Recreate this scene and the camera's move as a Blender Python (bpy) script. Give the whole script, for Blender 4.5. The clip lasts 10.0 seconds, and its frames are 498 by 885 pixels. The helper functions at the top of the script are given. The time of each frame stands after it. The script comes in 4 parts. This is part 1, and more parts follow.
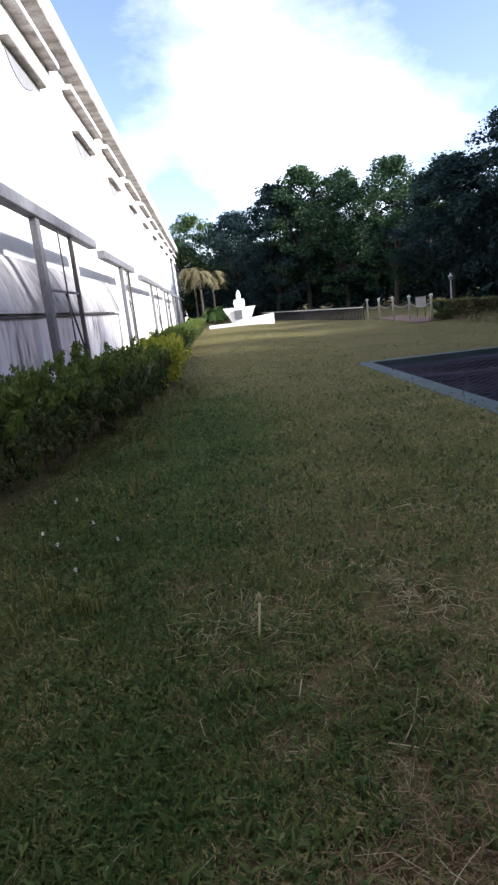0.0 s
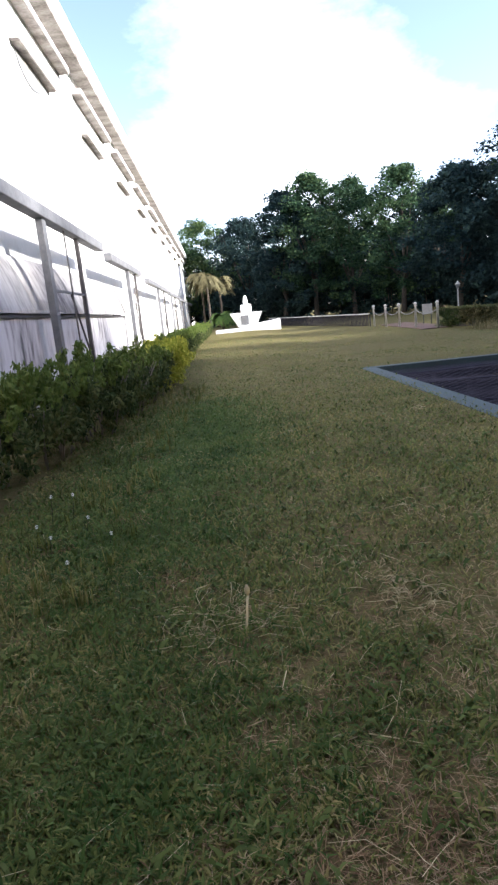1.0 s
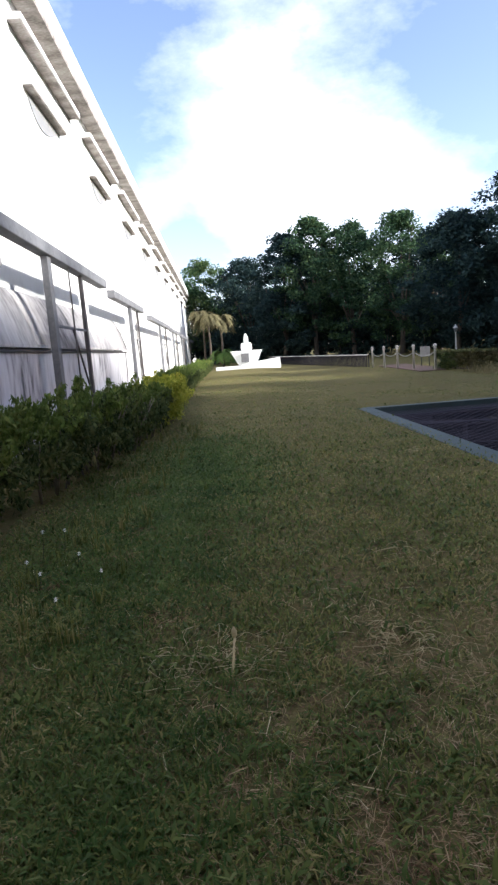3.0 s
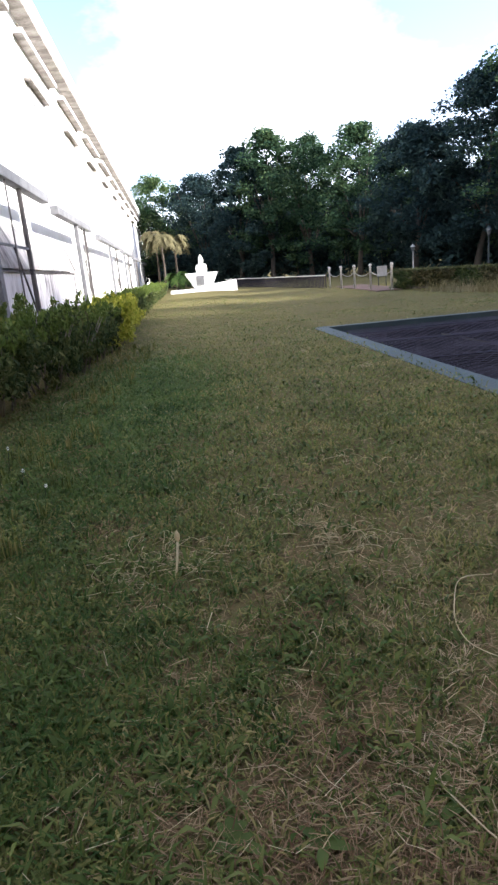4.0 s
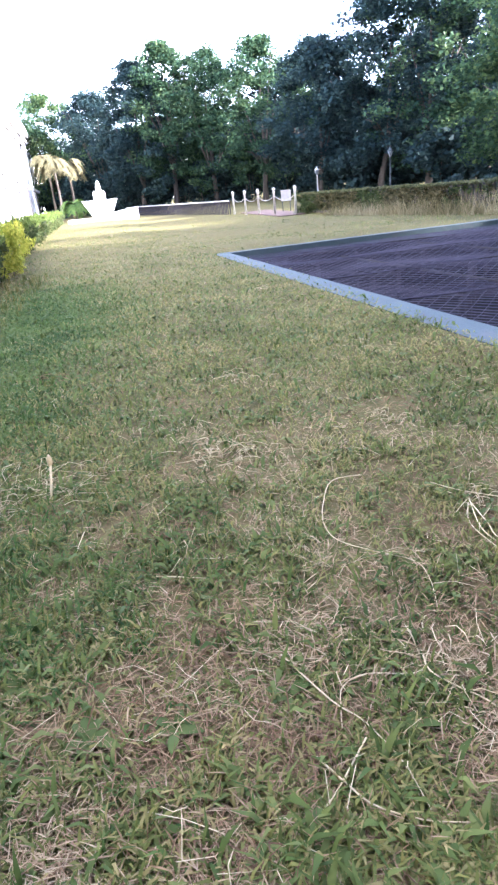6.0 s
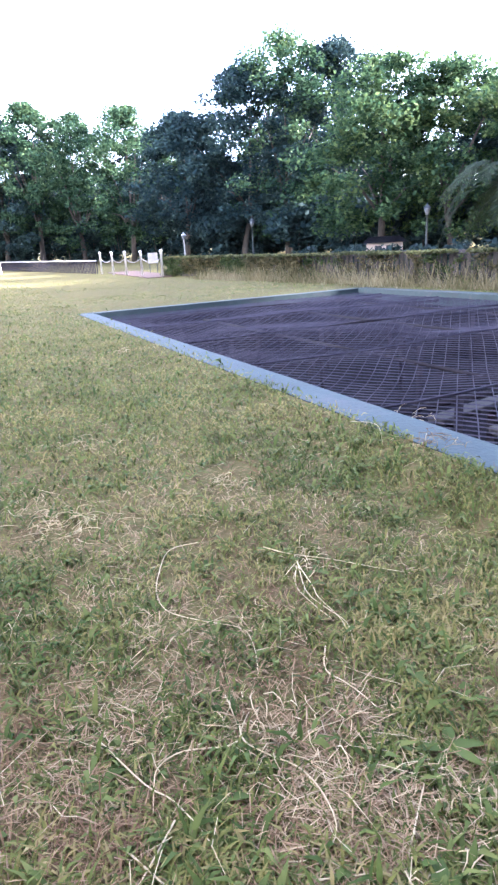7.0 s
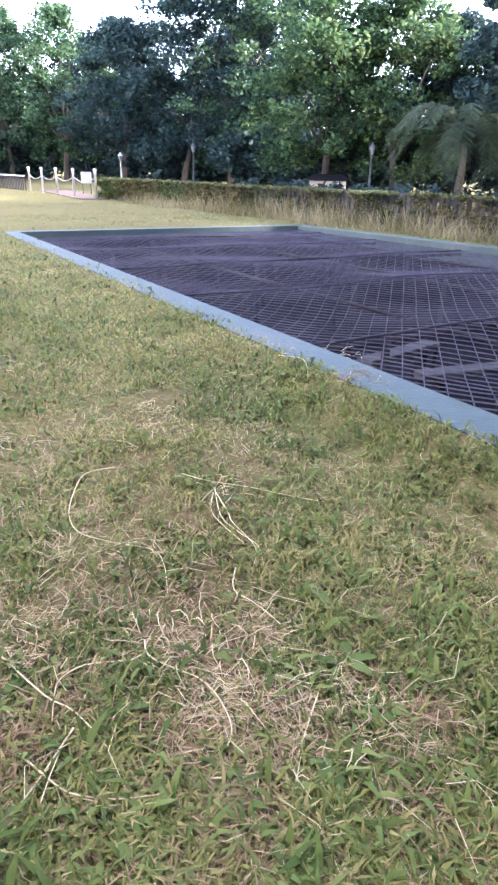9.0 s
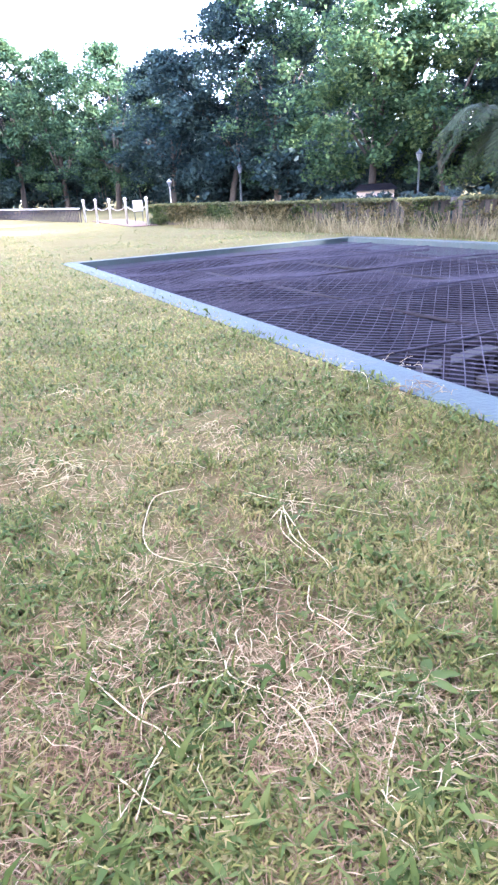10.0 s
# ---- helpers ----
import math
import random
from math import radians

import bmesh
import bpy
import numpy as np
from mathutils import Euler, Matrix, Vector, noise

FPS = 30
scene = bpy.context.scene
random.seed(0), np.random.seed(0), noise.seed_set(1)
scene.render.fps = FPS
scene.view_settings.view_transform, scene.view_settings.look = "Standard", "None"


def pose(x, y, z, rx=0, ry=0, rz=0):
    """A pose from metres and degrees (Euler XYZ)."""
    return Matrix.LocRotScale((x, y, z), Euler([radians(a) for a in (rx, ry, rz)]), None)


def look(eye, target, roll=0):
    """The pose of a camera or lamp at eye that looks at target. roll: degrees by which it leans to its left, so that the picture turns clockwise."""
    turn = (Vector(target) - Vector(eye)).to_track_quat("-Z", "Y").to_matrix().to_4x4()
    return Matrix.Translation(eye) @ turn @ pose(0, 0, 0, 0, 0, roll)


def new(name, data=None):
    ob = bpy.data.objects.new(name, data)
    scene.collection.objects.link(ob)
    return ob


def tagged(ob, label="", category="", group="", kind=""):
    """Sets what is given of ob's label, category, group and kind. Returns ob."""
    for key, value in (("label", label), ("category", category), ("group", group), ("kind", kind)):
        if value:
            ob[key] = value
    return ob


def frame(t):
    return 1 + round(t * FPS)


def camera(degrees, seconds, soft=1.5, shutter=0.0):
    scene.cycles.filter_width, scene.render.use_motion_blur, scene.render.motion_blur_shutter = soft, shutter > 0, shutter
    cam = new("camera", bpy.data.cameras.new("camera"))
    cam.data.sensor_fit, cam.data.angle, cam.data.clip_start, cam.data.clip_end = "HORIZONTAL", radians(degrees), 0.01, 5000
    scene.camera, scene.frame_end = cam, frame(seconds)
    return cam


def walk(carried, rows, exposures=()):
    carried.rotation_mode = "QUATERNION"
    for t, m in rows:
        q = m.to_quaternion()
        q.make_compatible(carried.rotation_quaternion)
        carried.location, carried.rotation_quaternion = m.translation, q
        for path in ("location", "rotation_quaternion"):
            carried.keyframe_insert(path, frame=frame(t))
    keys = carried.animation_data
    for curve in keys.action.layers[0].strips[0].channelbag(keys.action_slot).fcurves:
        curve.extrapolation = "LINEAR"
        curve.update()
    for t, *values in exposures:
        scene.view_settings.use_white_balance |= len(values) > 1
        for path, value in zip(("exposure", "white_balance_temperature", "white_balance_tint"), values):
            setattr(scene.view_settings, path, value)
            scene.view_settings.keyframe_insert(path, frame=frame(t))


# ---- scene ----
cam = camera(43.4, 10.0, soft=2.5, shutter=0.0)
PATH = [
    (0.0, (0.000, 0.024, 1.250), (-0.000, 1.979, 0.827), -6.71),
    (0.5, (0.032, 0.027, 1.204), (0.047, 1.985, 0.796), -5.20),
    (1.0, (0.054, 0.014, 1.192), (0.038, 1.973, 0.789), -5.99),
    (1.5, (0.066, -0.010, 1.183), (0.069, 1.951, 0.787), -5.55),
    (1.8, (0.069, -0.015, 1.203), (0.078, 1.944, 0.801), -5.85),
    (2.0, (0.071, -0.019, 1.217), (0.050, 1.956, 0.905), -6.12),
    (2.2, (0.059, -0.036, 1.245), (0.035, 1.951, 1.019), -4.98),
    (3.3, (0.099, 0.007, 1.186), (0.108, 1.974, 0.828), -4.93),
    (3.5, (0.110, 0.014, 1.165), (0.128, 1.970, 0.748), -5.75),
    (4.0, (0.154, 0.024, 1.106), (0.260, 1.950, 0.578), -5.26),
    (4.5, (0.204, 0.026, 1.053), (0.361, 1.904, 0.383), -5.45),
    (5.0, (0.235, 0.026, 1.018), (0.446, 1.870, 0.274), -5.63),
    (5.2, (0.254, 0.020, 1.018), (0.486, 1.859, 0.266), -5.74),
    (6.3, (0.346, 0.002, 1.004), (0.762, 1.812, 0.263), -6.53),
    (6.5, (0.377, -0.018, 1.020), (0.869, 1.783, 0.305), -6.68),
    (6.9, (0.426, -0.052, 1.053), (1.112, 1.717, 0.420), -4.06),
    (7.0, (0.438, -0.061, 1.061), (1.181, 1.692, 0.448), -3.26),
    (7.5, (0.455, -0.076, 1.076), (1.275, 1.655, 0.501), -1.54),
    (8.0, (0.449, -0.071, 1.067), (1.238, 1.655, 0.435), -1.17),
    (8.5, (0.421, -0.058, 1.076), (1.178, 1.680, 0.441), -0.12),
    (9.0, (0.478, -0.074, 1.013), (1.379, 1.523, 0.214), 1.36),
    (9.5, (0.479, -0.082, 1.022), (1.347, 1.552, 0.263), -0.92),
    (9.8, (0.458, -0.077, 1.029), (1.241, 1.594, 0.258), -2.94),
    (10.0, (0.444, -0.073, 1.034), (1.191, 1.622, 0.281), -3.20),
]
EXPOSURES = [(0.0, 1.38, 5800, 13), (0.5, 1.95, 6050, 11), (1.0, 1.88, 6000, 11), (1.5, 1.98, 6100, 10), (2.0, 2.06, 6150, 9), (2.2, 2.06, 6150, 9), (3.5, 1.12, 5900, 10), (4.0, 2.0, 6050, 11), (4.5, 3.05, 6100, 12),
             (5.0, 3.38, 6000, 13), (6.5, 3.78, 5400, 21), (7.5, 3.83, 5700, 19), (8.0, 3.8, 5850, 18), (9.0, 3.92, 5800, 19), (9.5, 4.65, 5450, 23), (10.0, 4.44, 5450, 25)]
walk(cam, [(t, look(e, g, r)) for t, e, g, r in PATH], EXPOSURES)

# ---- sky and sun ----
SUN_FROM = Vector((0.93, -0.27, 0.45)).normalized()
world = bpy.data.worlds.new("sky")
scene.world = world
world.use_nodes = True
wn, wl = world.node_tree.nodes, world.node_tree.links
wn.clear()
w_out, w_bg = wn.new("ShaderNodeOutputWorld"), wn.new("ShaderNodeBackground")
w_sky = wn.new("ShaderNodeTexSky")
w_sky.sky_type, w_sky.sun_disc = "NISHITA", False
w_sky.sun_elevation = math.asin(SUN_FROM.z)
w_sky.sun_rotation = math.atan2(SUN_FROM.x, SUN_FROM.y)
w_co, w_map = wn.new("ShaderNodeTexCoord"), wn.new("ShaderNodeMapping")
w_map.inputs["Scale"].default_value = (1.0, 1.0, 1.9)
w_map.inputs["Location"].default_value = (0.35, 0.1, 0.0)
w_no, w_ramp, w_mix = wn.new("ShaderNodeTexNoise"), wn.new("ShaderNodeValToRGB"), wn.new("ShaderNodeMixRGB")
w_no.inputs["Scale"].default_value, w_no.inputs["Detail"].default_value, w_no.inputs["Roughness"].default_value = 5.0, 8.0, 0.62
w_ramp.color_ramp.elements[0].position, w_ramp.color_ramp.elements[1].position = 0.40, 0.88
w_ramp.color_ramp.elements.new(0.60).color = (0.34, 0.34, 0.34, 1)
w_mix.inputs["Color2"].default_value = (10.0, 10.1, 10.4, 1)
wl.new(w_co.outputs["Generated"], w_map.inputs["Vector"])
wl.new(w_map.outputs["Vector"], w_no.inputs["Vector"])
density = w_no.outputs["Fac"]
# cloud masses and clearings: direction, reach, weight
for way, reach, weight in (((0.088, 0.954, 0.288), 0.24, 0.36), ((0.16, 0.965, 0.20), 0.18, 0.16), ((0.30, 0.925, 0.235), 0.11, 0.16), ((-0.118, 0.965, 0.215), 0.07, 0.30),
                           ((-0.17, 0.92, 0.36), 0.17, -0.30), ((0.35, 0.89, 0.31), 0.14, -0.34), ((0.30, 0.90, 0.37), 0.12, -0.22), ((-0.07, 0.985, 0.16), 0.09, -0.25)):
    w_far, w_fall, w_sum = wn.new("ShaderNodeVectorMath"), wn.new("ShaderNodeMapRange"), wn.new("ShaderNodeMath")
    w_far.operation, w_fall.interpolation_type, w_sum.operation = "DISTANCE", "SMOOTHSTEP", "ADD"
    w_far.inputs[1].default_value = way
    for key, value in (("From Min", 0.0), ("From Max", reach), ("To Min", weight), ("To Max", 0.0)):
        w_fall.inputs[key].default_value = value
    wl.new(w_co.outputs["Generated"], w_far.inputs[0])
    wl.new(w_far.outputs["Value"], w_fall.inputs["Value"])
    wl.new(density, w_sum.inputs[0])
    wl.new(w_fall.outputs["Result"], w_sum.inputs[1])
    density = w_sum.outputs["Value"]
wl.new(density, w_ramp.inputs["Fac"])
wl.new(w_ramp.outputs["Color"], w_mix.inputs["Fac"])
w_lift = wn.new("ShaderNodeMixRGB")
w_lift.blend_type = "MULTIPLY"
w_lift.inputs["Fac"].default_value = 1.0
w_lift.inputs["Color2"].default_value = (1.75, 1.55, 1.6, 1)
wl.new(w_sky.outputs["Color"], w_lift.inputs["Color1"])
wl.new(w_lift.outputs["Color"], w_mix.inputs["Color1"])
wl.new(w_mix.outputs["Color"], w_bg.inputs["Color"])
wl.new(w_bg.outputs["Background"], w_out.inputs["Surface"])
w_bg.inputs["Strength"].default_value = 0.075

sun = new("sun", bpy.data.lights.new("sun", "SUN"))
sun.data.energy, sun.data.angle, sun.data.color = 4.4, radians(5.0), (1.0, 0.93, 0.82)
sun.matrix_world = look((0, 0, 40), Vector((0, 0, 40)) - SUN_FROM)


# ---- materials ----
def mat(name, stops, scale=4.0, rough=0.8, bump=0.0, bump_scale=None, metal=0.0, fine=0.35, spread=0.0, coat=0.0, stretch=(1, 1, 1), shine=0.5):
    """Mottled surface: stops are colours along a noise of two scales; spread varies the value from piece to piece."""
    m = bpy.data.materials.new(name)
    m.use_nodes = True
    n, l = m.node_tree.nodes, m.node_tree.links
    b = n["Principled BSDF"]
    b.inputs["Roughness"].default_value, b.inputs["Metallic"].default_value = rough, metal
    b.inputs["Specular IOR Level"].default_value = shine
    co, mp = n.new("ShaderNodeTexCoord"), n.new("ShaderNodeMapping")
    mp.inputs["Scale"].default_value = stretch
    l.new(co.outputs["Object"], mp.inputs["Vector"])
    big, small = n.new("ShaderNodeTexNoise"), n.new("ShaderNodeTexNoise")
    big.inputs["Scale"].default_value, big.inputs["Detail"].default_value = scale, 4
    small.inputs["Scale"].default_value, small.inputs["Detail"].default_value = scale * 9, 3
    add = n.new("ShaderNodeMixRGB")
    add.inputs["Fac"].default_value = fine
    for x in (big, small):
        l.new(mp.outputs["Vector"], x.inputs["Vector"])
    l.new(big.outputs["Fac"], add.inputs["Color1"])
    l.new(small.outputs["Fac"], add.inputs["Color2"])
    ramp = n.new("ShaderNodeValToRGB")
    e = ramp.color_ramp.elements
    lo, hi = 0.33, 0.67
    e[0].position, e[0].color = lo, (*stops[0], 1)
    e[1].position, e[1].color = hi, (*stops[-1], 1)
    for i, c in enumerate(stops[1:-1], 1):
        e.new(lo + (hi - lo) * i / (len(stops) - 1)).color = (*c, 1)
    l.new(add.outputs["Color"], ramp.inputs["Fac"])
    out = ramp.outputs["Color"]
    if spread:
        hsv, ob, mr = n.new("ShaderNodeHueSaturation"), n.new("ShaderNodeObjectInfo"), n.new("ShaderNodeMapRange")
        mr.inputs["To Min"].default_value, mr.inputs["To Max"].default_value = 1 - spread, 1 + spread
        l.new(ob.outputs["Random"], mr.inputs["Value"])
        l.new(mr.outputs["Result"], hsv.inputs["Value"])
        l.new(out, hsv.inputs["Color"])
        out = hsv.outputs["Color"]
    l.new(out, b.inputs["Base Color"])
    if bump:
        bm, bn = n.new("ShaderNodeBump"), n.new("ShaderNodeTexNoise")
        bn.inputs["Scale"].default_value, bn.inputs["Detail"].default_value = bump_scale or scale * 6, 5
        l.new(mp.outputs["Vector"], bn.inputs["Vector"])
        l.new(bn.outputs["Fac"], bm.inputs["Height"])
        bm.inputs["Strength"].default_value, bm.inputs["Distance"].default_value = bump, 0.02
        l.new(bm.outputs["Normal"], b.inputs["Normal"])
    return m


def leaf_mat(name, stops, rough=0.5, through_light=0.35, patch=0.5):
    """Leaves or blades: colour by piece and by place, partly letting light through."""
    m = bpy.data.materials.new(name)
    m.use_nodes = True
    n, l = m.node_tree.nodes, m.node_tree.links
    b, o = n["Principled BSDF"], n["Material Output"]
    b.inputs["Roughness"].default_value = rough
    b.inputs["Specular IOR Level"].default_value = 0.08
    geo, co, no, mx = n.new("ShaderNodeNewGeometry"), n.new("ShaderNodeTexCoord"), n.new("ShaderNodeTexNoise"), n.new("ShaderNodeMixRGB")
    no.inputs["Scale"].default_value, no.inputs["Detail"].default_value = patch, 3
    mx.inputs["Fac"].default_value = 0.5
    l.new(co.outputs["Object"], no.inputs["Vector"])
    wide = n.new("ShaderNodeMapRange")
    for key, value in (("From Min", 0.34), ("From Max", 0.66), ("To Min", 0.12), ("To Max", 0.88)):
        wide.inputs[key].default_value = value
    l.new(no.outputs["Fac"], wide.inputs["Value"])
    l.new(wide.outputs["Result"], mx.inputs["Color1"])
    l.new(geo.outputs["Random Per Island"], mx.inputs["Color2"])
    ramp = n.new("ShaderNodeValToRGB")
    e = ramp.color_ramp.elements
    e[0].position, e[0].color = 0.2, (*stops[0], 1)
    e[1].position, e[1].color = 0.8, (*stops[-1], 1)
    for i, c in enumerate(stops[1:-1], 1):
        e.new(0.2 + 0.6 * i / (len(stops) - 1)).color = (*c, 1)
    l.new(mx.outputs["Color"], ramp.inputs["Fac"])
    l.new(ramp.outputs["Color"], b.inputs["Base Color"])
    t, s = n.new("ShaderNodeBsdfTranslucent"), n.new("ShaderNodeMixShader")
    l.new(ramp.outputs["Color"], t.inputs["Color"])
    s.inputs["Fac"].default_value = through_light
    l.new(b.outputs["BSDF"], s.inputs[1])
    l.new(t.outputs["BSDF"], s.inputs[2])
    l.new(s.outputs["Shader"], o.inputs["Surface"])
    return m


M_GROUND = mat("lawn_soil", [(0.067, 0.064, 0.023), (0.138, 0.109, 0.047), (0.105, 0.102, 0.035), (0.203, 0.155, 0.081)], 1.6, 0.95, 0.9, 60, fine=0.7, shine=0.1)
M_GRASS = leaf_mat("grass_blade", [(0.060, 0.085, 0.022), (0.121, 0.146, 0.038), (0.200, 0.202, 0.061), (0.325, 0.270, 0.115)], 0.5, 0.35, 1.3)
M_LUSH = leaf_mat("lush_grass_blade", [(0.042, 0.084, 0.020), (0.078, 0.132, 0.032), (0.125, 0.172, 0.048)], 0.5, 0.35, 1.6)
M_BROAD = leaf_mat("broad_grass_leaf", [(0.058, 0.090, 0.023), (0.104, 0.140, 0.037), (0.165, 0.186, 0.056)], 0.45, 0.3, 3.0)
M_STRAW = leaf_mat("dry_straw", [(0.140, 0.082, 0.045), (0.235, 0.152, 0.086), (0.34, 0.245, 0.145), (0.47, 0.37, 0.23)], 0.7, 0.2, 2.0)
M_RUNNER = mat("runner_stem", [(0.36, 0.28, 0.15), (0.58, 0.49, 0.30)], 14, 0.7)
M_WHITE = mat("white_wall_paint", [(0.70, 0.69, 0.66), (0.80, 0.80, 0.78), (0.83, 0.83, 0.82)], 0.5, 0.85, 0.1, 30)
M_STAINED = mat("stained_wall_paint", [(0.10, 0.095, 0.10), (0.40, 0.385, 0.40), (0.58, 0.565, 0.585), (0.66, 0.645, 0.665), (0.70, 0.69, 0.70)], 0.9, 0.9, 0.2, 30, fine=0.5, stretch=(1, 1, 0.25))
M_SHEDROOF = mat("mouldy_roof_slab", [(0.13, 0.12, 0.12), (0.30, 0.285, 0.285), (0.46, 0.44, 0.44), (0.58, 0.565, 0.565)], 1.1, 0.9, 0.3, 25, fine=0.45, stretch=(0.5, 1, 0.35))
M_HEDGETIP = leaf_mat("new_hedge_leaf", [(0.075, 0.12, 0.028), (0.12, 0.175, 0.04), (0.19, 0.225, 0.065)], 0.5, 0.35, 1.0)
M_SOFFIT = mat("mottled_soffit", [(0.10, 0.085, 0.075), (0.28, 0.25, 0.23), (0.44, 0.41, 0.38)], 1.6, 0.9, 0.2, 20, stretch=(1, 1.6, 1))
M_STEEL = mat("grey_painted_steel", [(0.11, 0.11, 0.12), (0.16, 0.16, 0.17), (0.21, 0.21, 0.22)], 2.0, 0.6, 0.1, 60)
# grey of the sun shadow below the lower hoods
M_HOODSHADOW = mat("hood_shadow_grey", [(0.20, 0.20, 0.205), (0.28, 0.28, 0.285)], 1.5, 0.8)
M_DARKSTEEL = mat("dark_rusty_steel", [(0.05, 0.045, 0.045), (0.09, 0.08, 0.08)], 6.0, 0.7, 0.2, 60)
M_GLASS = mat("dark_window_glass", [(0.03, 0.035, 0.04), (0.05, 0.055, 0.06)], 0.6, 0.15)
M_ROOF = mat("roof_sheet", [(0.35, 0.35, 0.36), (0.45, 0.45, 0.46)], 1.0, 0.6)
M_BLUE = mat("worn_blue_paint", [(0.034, 0.042, 0.043), (0.027, 0.046, 0.048), (0.030, 0.054, 0.056), (0.058, 0.066, 0.068)], 1.3, 0.65, 0.3, 40)
# near-black colours hold the shade of a deeper pit under its net
M_PITWALL = mat("shade_dark_concrete", [(0.008, 0.007, 0.010), (0.018, 0.016, 0.020)], 1.5, 0.95, 0.3, 20, shine=0.05)
M_PITFLOOR = mat("shade_dark_pit_floor", [(0.004, 0.0035, 0.005), (0.008, 0.007, 0.010), (0.014, 0.012, 0.016)], 0.8, 0.95, 0.3, 12, shine=0.05)
M_SLAB = mat("pale_slab", [(0.026, 0.024, 0.026), (0.05, 0.046, 0.048)], 2.0, 0.85, 0.2, 20)
M_NET = mat("net_cord", [(0.034, 0.033, 0.052), (0.068, 0.066, 0.092)], 3.0, 0.8, shine=0.1)
M_PIPE = mat("support_pipe", [(0.015, 0.013, 0.017), (0.03, 0.027, 0.034)], 3.0, 0.8, shine=0.1)
M_POST = mat("white_post_paint", [(0.30, 0.29, 0.28), (0.46, 0.45, 0.43)], 4.0, 0.7)
M_CHAIN = mat("pale_chain", [(0.22, 0.21, 0.20), (0.32, 0.31, 0.29)], 8.0, 0.6)
M_PAVING = mat("pink_paving", [(0.115, 0.076, 0.062), (0.155, 0.105, 0.086)], 1.5, 0.9, 0.2, 20, shine=0.2)
M_WOOD = mat("weathered_fence_wood", [(0.035, 0.028, 0.025), (0.065, 0.055, 0.05), (0.10, 0.085, 0.08)], 2.0, 0.9, 0.3, 30, spread=0.25, stretch=(3, 3, 0.5))
M_RAIL = mat("weathered_rail", [(0.09, 0.08, 0.078), (0.15, 0.14, 0.135)], 2.0, 0.85)
M_BARK = mat("bark", [(0.035, 0.028, 0.022), (0.075, 0.06, 0.048), (0.11, 0.095, 0.08)], 2.0, 0.95, 0.6, 12, stretch=(1, 1, 0.3))
M_LAMP = mat("dark_green_iron", [(0.024, 0.032, 0.036), (0.046, 0.056, 0.060)], 3.0, 0.55, shine=0.3)
M_LAMPPALE = mat("pale_iron", [(0.30, 0.30, 0.29), (0.42, 0.42, 0.40)], 3.0, 0.5)
M_LANTERN = mat("frosted_glass", [(0.09, 0.10, 0.11), (0.14, 0.15, 0.16)], 3.0, 0.3)
M_CREAM = mat("cream_plaster", [(0.36, 0.29, 0.24), (0.44, 0.36, 0.30)], 1.5, 0.9)
M_TILE = mat("dark_roof", [(0.010, 0.010, 0.013), (0.020, 0.019, 0.023)], 2.0, 0.95, shine=0.03)
# tree leaf in plain, sunlit and shaded copies, with haze blue mixed in
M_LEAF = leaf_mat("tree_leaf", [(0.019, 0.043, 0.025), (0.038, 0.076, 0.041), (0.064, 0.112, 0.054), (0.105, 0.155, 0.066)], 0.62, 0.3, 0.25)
M_LEAFLIT = leaf_mat("sunlit_tree_leaf", [(0.024, 0.051, 0.028), (0.047, 0.089, 0.041), (0.082, 0.134, 0.053), (0.155, 0.205, 0.075)], 0.6, 0.35, 0.3)
M_LEAFSHADE = leaf_mat("shaded_tree_leaf", [(0.016, 0.033, 0.035), (0.030, 0.054, 0.054), (0.050, 0.080, 0.066)], 0.62, 0.25, 0.25)
M_HEDGE = leaf_mat("hedge_leaf", [(0.024, 0.042, 0.018), (0.046, 0.072, 0.025), (0.080, 0.108, 0.036), (0.135, 0.145, 0.058)], 0.62, 0.3, 1.2)
M_HEDGEDRY = leaf_mat("dry_hedge_leaf", [(0.040, 0.048, 0.020), (0.080, 0.078, 0.034), (0.140, 0.122, 0.060), (0.210, 0.175, 0.090)], 0.62, 0.25, 0.8)
M_HEDGETOP = leaf_mat("clipped_hedge_leaf", [(0.060, 0.072, 0.030), (0.105, 0.115, 0.048), (0.160, 0.155, 0.075)], 0.6, 0.3, 1.0)
# yellow-green leaf, brightened in place of the sun that misses these bushes
M_SUNGOLDLEAF = leaf_mat("sunlit_gold_hedge_leaf", [(0.20, 0.25, 0.03), (0.37, 0.39, 0.055), (0.55, 0.53, 0.10)], 0.5, 0.4, 1.2)
M_TALL = leaf_mat("tall_dry_grass", [(0.10, 0.095, 0.045), (0.18, 0.155, 0.08), (0.27, 0.235, 0.135), (0.36, 0.32, 0.20)], 0.7, 0.25, 0.7)
M_TWIG = mat("grey_twig", [(0.10, 0.085, 0.07), (0.22, 0.19, 0.16)], 8.0, 0.9)
M_PALM = leaf_mat("palm_leaflet", [(0.018, 0.030, 0.018), (0.034, 0.050, 0.028), (0.060, 0.075, 0.045)], 0.45, 0.25, 0.5)
# brighter palm green, with the sunlight on the short palm in its colour
M_PALMLIT = leaf_mat("sunlit_palm_leaflet", [(0.06, 0.12, 0.03), (0.10, 0.17, 0.045), (0.15, 0.22, 0.06)], 0.5, 0.35, 0.5)
M_PALMDRY = leaf_mat("dry_palm_leaflet", [(0.075, 0.068, 0.036), (0.13, 0.115, 0.06), (0.19, 0.17, 0.09)], 0.6, 0.25, 0.5)
M_FLOWER = mat("white_flower", [(0.75, 0.75, 0.7), (0.8, 0.8, 0.76)], 5, 0.7)
